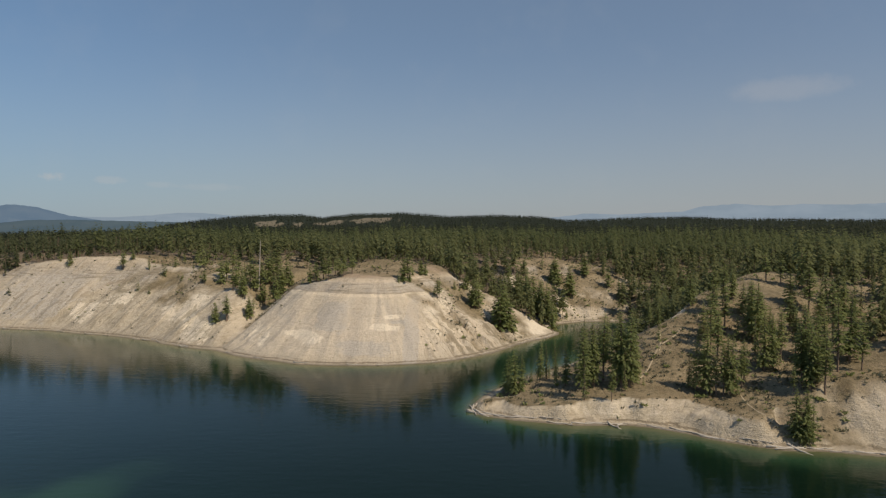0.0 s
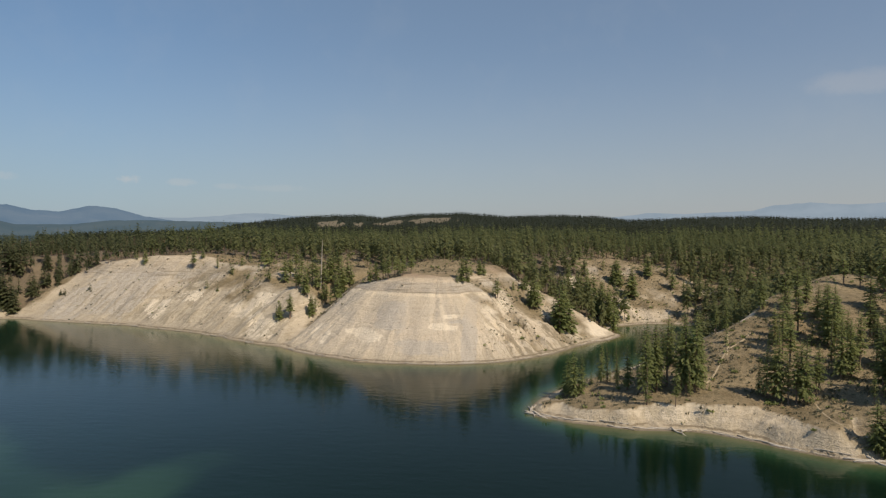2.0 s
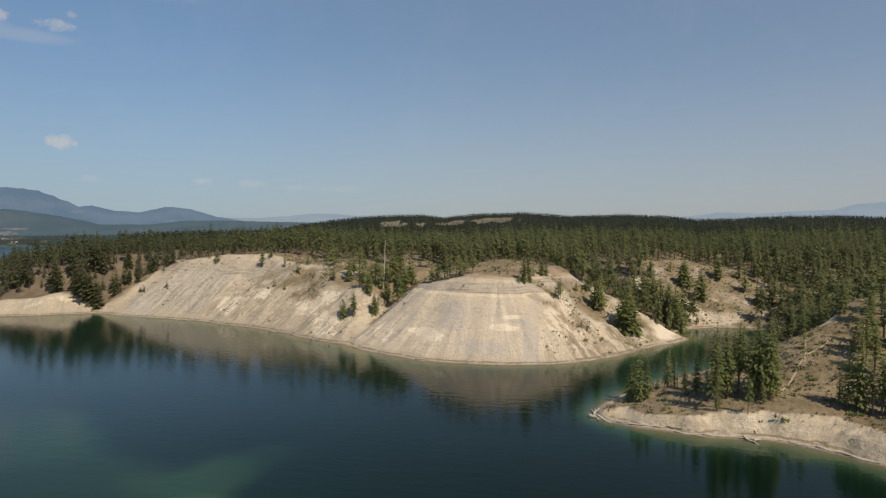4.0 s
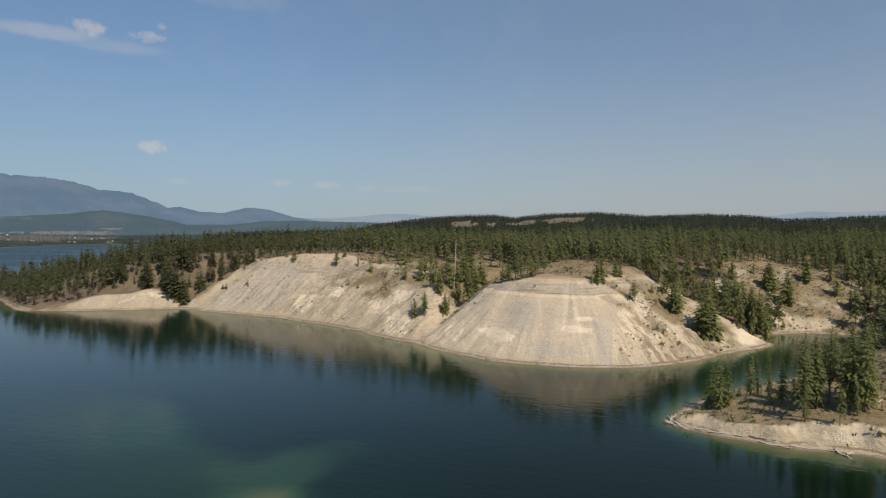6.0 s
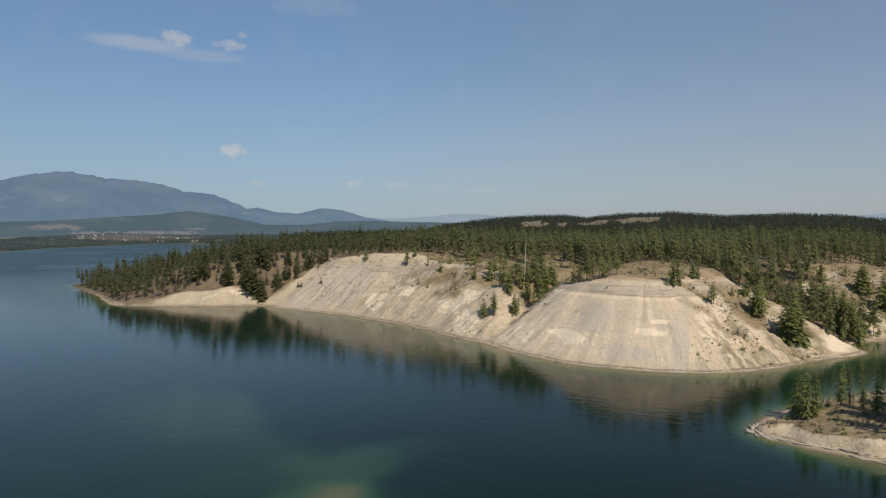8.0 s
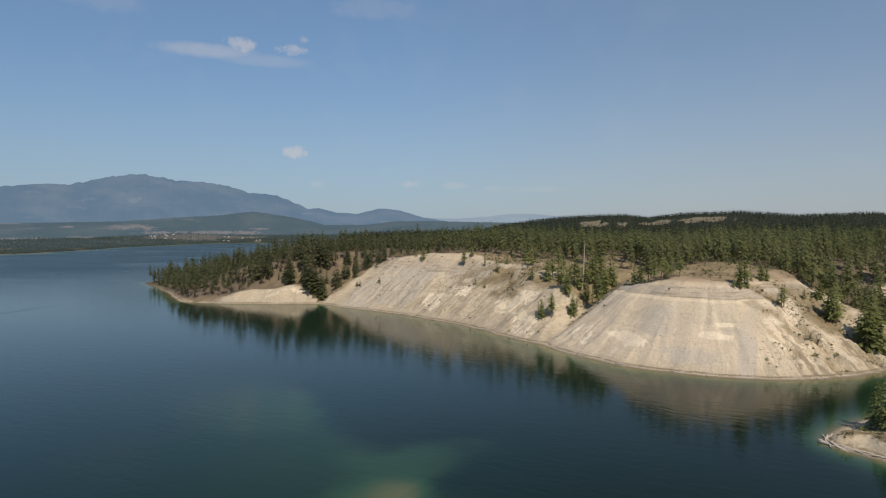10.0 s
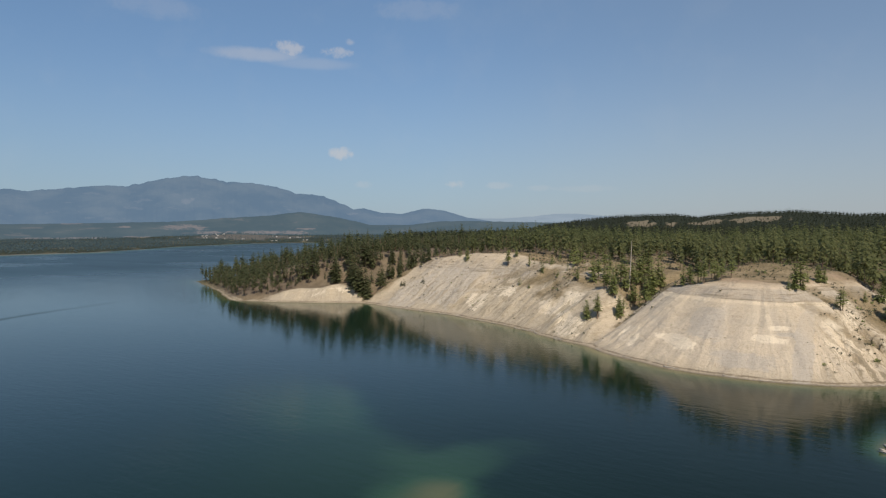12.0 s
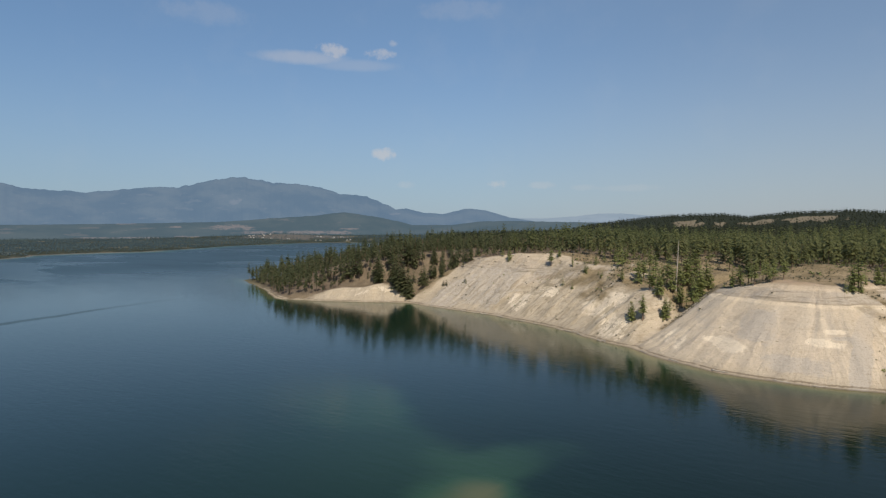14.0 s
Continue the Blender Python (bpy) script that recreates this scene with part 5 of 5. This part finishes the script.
    ("fir", "trees on the headland", ((-333.3, 398.3, 20.5), (-341.5, 400.3, 20.3), (-348.6, 402.6, 20.4), (-357.3, 406.6, 19.4), (-372.9, 403.9, 15), (-335.5, 422.2, 18.8), (-334.6, 432.6, 17.4), (-343.3, 447.7, 16), (-316.4, 422.6, 12), (-355.8, 435.6, 18.6), (-408.2, 402.2, 24.7), (-401.8, 406.9, 26.1),)),
    ("broad_fir", "trees on the headland", ((-313.5, 435.1, 13.1), (-330.3, 397.7, 14.9),)),
    ("slim_fir", "trees by the near shore", ((109.8, 220.1, 15.4),)),
    ("broad_fir", "trees by the near shore", ((97.6, 172.3, 14.1), (99.5, 171.2, 12.8),)),
)
for kind, group, spots in TREES:
    for tx, ty, th in spots:
        near_tree(kind, tx, ty, th, group)


# ---- small things: trails, dead trees, driftwood, brush, far buildings ----
def trail(points, width):
    """A worn footpath that lies on the ground."""
    q = smooth_line(points, 1.2)
    d = np.gradient(q, axis=0)
    d /= np.linalg.norm(d, axis=1)[:, None]
    n = np.stack([-d[:, 1], d[:, 0]], 1)
    wob = (vnoise(np.arange(len(q)) / 3.0, q[:, 0] * 0, 91) - 0.5)
    rows = []
    for k in (-1.0, -0.4, 0.4, 1.0):
        r = q + n * (k * width / 2 + wob[:, None] * width * 0.5)
        rows.append(np.stack([r[:, 0], r[:, 1], ground_z(r[:, 0], r[:, 1]) + (0.10 if abs(k) < 0.9 else -0.05)], 1))
    v = np.stack(rows, 1).reshape(-1, 3)
    return tagged(new("footpath", quad_mesh("footpath", v, grid_quads(len(q), 4), MAT_TRAIL, True)), "narrow worn dusty footpath over dry grass", "path", kind="structure")


for line, wide in TRAILS:
    trail(line, wide)


def dead_tree(x, y, height, lean, seed):
    rng = random.Random(seed)
    root = new("dead_tree")
    root.location = (x, y, float(ground_z(x, y)) - 0.2)
    root.rotation_euler = (0, lean, 0)
    tagged(root, "grey bare dead tree standing among pines", "dead tree", "dead trees")
    v, q = tube_rows([(0, 0, 0, 0.40), (0.05, 0, height * 0.4, 0.30), (-0.04, 0.03, height * 0.8, 0.20), (0, 0, height, 0.06)], 7)
    new("trunk", quad_mesh("trunk", v, q, MAT_DEADWOOD, True)).parent = root
    for k in range(9):
        z, a, ln = height * rng.uniform(0.35, 0.95), rng.uniform(0, 6.28), rng.uniform(0.5, 1.6)
        v, q = tube_rows([(0, 0, 0, 0.05), (0, 0, ln * 0.6, 0.035), (0.1, 0, ln, 0.012)], 5)
        ob = new("branch", quad_mesh("branch", v, q, MAT_DEADWOOD, True))
        ob.parent = root
        ob.location, ob.rotation_euler = (0, 0, z), (0, rng.uniform(1.1, 1.7), a)
    return root


for sx, sy, sh, sl in SNAGS:
    dead_tree(sx, sy, sh, sl, int(abs(sx)) + 3)

# driftwood stranded along the waterline
log_meshes = []
for i in range(4):
    rng = random.Random(40 + i)
    pts = [(rng.uniform(-0.025, 0.025), rng.uniform(-0.02, 0.02), -0.5 + k / 7, 0.028 * (1 - 0.35 * k / 7) * rng.uniform(0.85, 1.15)) for k in range(8)]
    v, q = tube_rows(pts, 7)
    log_meshes.append(quad_mesh("driftwood_log", v[:, [2, 0, 1]], np.vstack([q, [(6, 5, 4, 3), (6, 3, 2, 1), (6, 1, 0, 0)][:2]]), MAT_DEADWOOD, True))


def drift_log(x, y, length, turn, thick, tip=0.0):
    n = next(tree_count)
    ob = new("driftwood_log", log_meshes[n % 4])
    ob.location = (x, y, max(float(ground_z(x, y)), 0.02) + 0.02 * length * thick)
    ob.rotation_euler = (0, tip, turn)
    ob.scale = (length, length * thick, length * thick)
    return tagged(ob, "bleached grey driftwood log stranded on the shore", "driftwood log", "driftwood along the shore")


rng = random.Random(5)
for i in range(len(near_line) - 1):
    (ax, ay), (bx, by) = near_line[i], near_line[i + 1]
    on_spit, on_bluff = ay < 215 and ax > 5, ax > -330 and ax < 60 and 270 < ay < 390
    if not (on_spit or on_bluff) or (bx == ax and by == ay):
        continue
    turn = math.atan2(by - ay, bx - ax)
    nx, ny = -math.sin(turn), math.cos(turn)
    for k in range(2 if on_spit else 1):
        if rng.random() < (0.9 if on_spit else 0.6):
            f, off = rng.random(), rng.uniform(0.5, 2.6)
            x, y = ax + (bx - ax) * f + nx * off, ay + (by - ay) * f + ny * off
            if look_up(GS, x, y) < 0:
                x, y = x - 2 * nx * off, y - 2 * ny * off
            drift_log(x, y, (rng.uniform(5.0, 10.0) if on_spit else rng.uniform(3.0, 7.5)), turn + rng.gauss(0, 0.08), rng.uniform(0.6, 1.0) if on_spit else rng.uniform(0.9, 1.6))
for lx, ly, ln, lt in STRANDED:
    drift_log(lx, ly, ln, lt, 1.7, 0.12)


# low brush: many small clumps, joined
def brush_shape(seed, blades):
    rng = random.Random(seed)
    out = []
    for k in range(blades):
        a = rng.uniform(0, 6.28)
        out += spray_quads(rng, (0.15 * math.cos(a), 0.15 * math.sin(a), rng.uniform(-0.05, 0.25)), a + rng.uniform(-0.6, 0.6), rng.uniform(0.4, 0.7), 0.22, -rng.uniform(0.1, 1.6), rng.uniform(-0.8, 0.8))
    return np.array([tuple(v) for v in out], np.float32)


def keep_brush(x, y, r):
    s = look_up(GS, x, y)
    bare = look_up(gbare.reshape(GZ.shape), x, y)
    patch = fbm(x / 18, y / 18, 3, 71)
    share = np.where(bare > 0.75, np.where(x > -105, 0.004, 0.08), np.where(bare > 0.45, 0.4, 0.6)) * sstep(patch, 0.32, 0.6)
    share = share + 0.6 * np.exp(-((x - 20) / 26) ** 4 - ((y - 318) / 32) ** 4) * sstep(patch, 0.42, 0.58)
    share = share + 0.45 * np.exp(-((x - 95) / 40) ** 4 - ((y - 432) / 34) ** 4) + 0.3 * np.exp(-((x - 90) / 45) ** 4 - ((y - 225) / 40) ** 4)
    return (r < share) & (s > 3.5) & (np.hypot(x, y) < 520)


bx_, by_ = woods(60000, -460, 200, 165, 480, 15, keep_brush)
planted("sagebrush", "low grey-green sagebrush and dry bushes", [brush_shape(i, 7) for i in range(5)], bx_, by_, lambda r, n: r.gamma(4, 0.22, n).clip(0.4, 2.0), 16, MAT_SAGE)
sx_, sy_ = woods(6000, -460, 200, 165, 480, 25, keep_brush)
planted("green_bushes", "scattered low dark green bushes", [brush_shape(20 + i, 14) for i in range(4)], sx_, sy_, lambda r, n: r.gamma(5, 0.24, n).clip(0.6, 2.4), 26, MAT_NEEDLES)


# low spreading shrubs, each a thing of its own
shrub_shapes = []
for i in range(3):
    rng = random.Random(70 + i)
    c = np.vstack([brush_shape(60 + i * 9 + k, 10) * np.array([0.55, 0.55, 0.9]) + np.array([rng.uniform(-0.55, 0.55), rng.uniform(-0.4, 0.4), 0.02]) for k in range(9)]).astype(np.float32)
    c, nn = soft_normals(c)
    shrub_shapes.append(quad_mesh("low_shrub", c, four_by_four(c), MAT_NEEDLES, False, nn))
for i, (sx, sy, size) in enumerate(SHRUBS):
    ob = new("low_shrub", shrub_shapes[i % 3])
    ob.location, ob.rotation_euler, ob.scale = (sx, sy, float(ground_z(sx, sy)) - 0.05), (0, 0, i * 1.3), (size, size, size * 0.62)
    tagged(ob, "low spreading dark green shrub on dry ground", "shrub", "low shrubs")


# far shore buildings
def building(x, y, w, d, h, turn, wall_mat, roof_mat, label):
    root = new("lakeside_building")
    root.location, root.rotation_euler = (x, y, float(ground_z(x, y)) - 0.3), (0, 0, turn)
    tagged(root, label, "building", "buildings on the far shore")
    for name, mat, v, q in (
            ("wall", wall_mat, [(sx * w / 2, sy * d / 2, z) for z in (0, h) for sx, sy in ((-1, -1), (1, -1), (1, 1), (-1, 1))],
             [(0, 1, 5, 4), (1, 2, 6, 5), (2, 3, 7, 6), (3, 0, 4, 7), (4, 5, 6, 7)]),
            ("roof", roof_mat, [(sx * (w / 2 + 0.5), sy, z) for sx in (-1, 1) for sy, z in ((-d / 2 - 0.6, h - 0.1), (0, h + d * 0.28), (d / 2 + 0.6, h - 0.1), (0, h + d * 0.28 - 0.4))],
             [(0, 4, 5, 1), (1, 5, 6, 2), (0, 3, 7, 4), (3, 2, 6, 7), (0, 1, 2, 3), (4, 7, 6, 5)])):
        new(name, quad_mesh(name, v, q, mat)).parent = root
    for k in range(max(2, int(w / 9))):
        cx = -w / 2 + (k + 0.5) * w / max(2, int(w / 9))
        v = [(cx + a, -d / 2 - e, h * z) for e in (0.02, 0.12) for a, z in ((-1.2, 0.35), (1.2, 0.35), (1.2, 0.75), (-1.2, 0.75))]
        new("window", quad_mesh("window", v, [(4, 5, 6, 7), (0, 1, 5, 4), (1, 2, 6, 5), (2, 3, 7, 6), (3, 0, 4, 7)], MAT_PANE)).parent = root
    return root


for ba, bd, w, d, h in TOWN:
    building(bd * math.sin(radians(ba)), bd * math.cos(radians(ba)), w, d, h, -radians(ba) + 0.3 * math.sin(ba * 9), MAT_WALL, MAT_ROOF, "white building with a pale roof on the far shore")
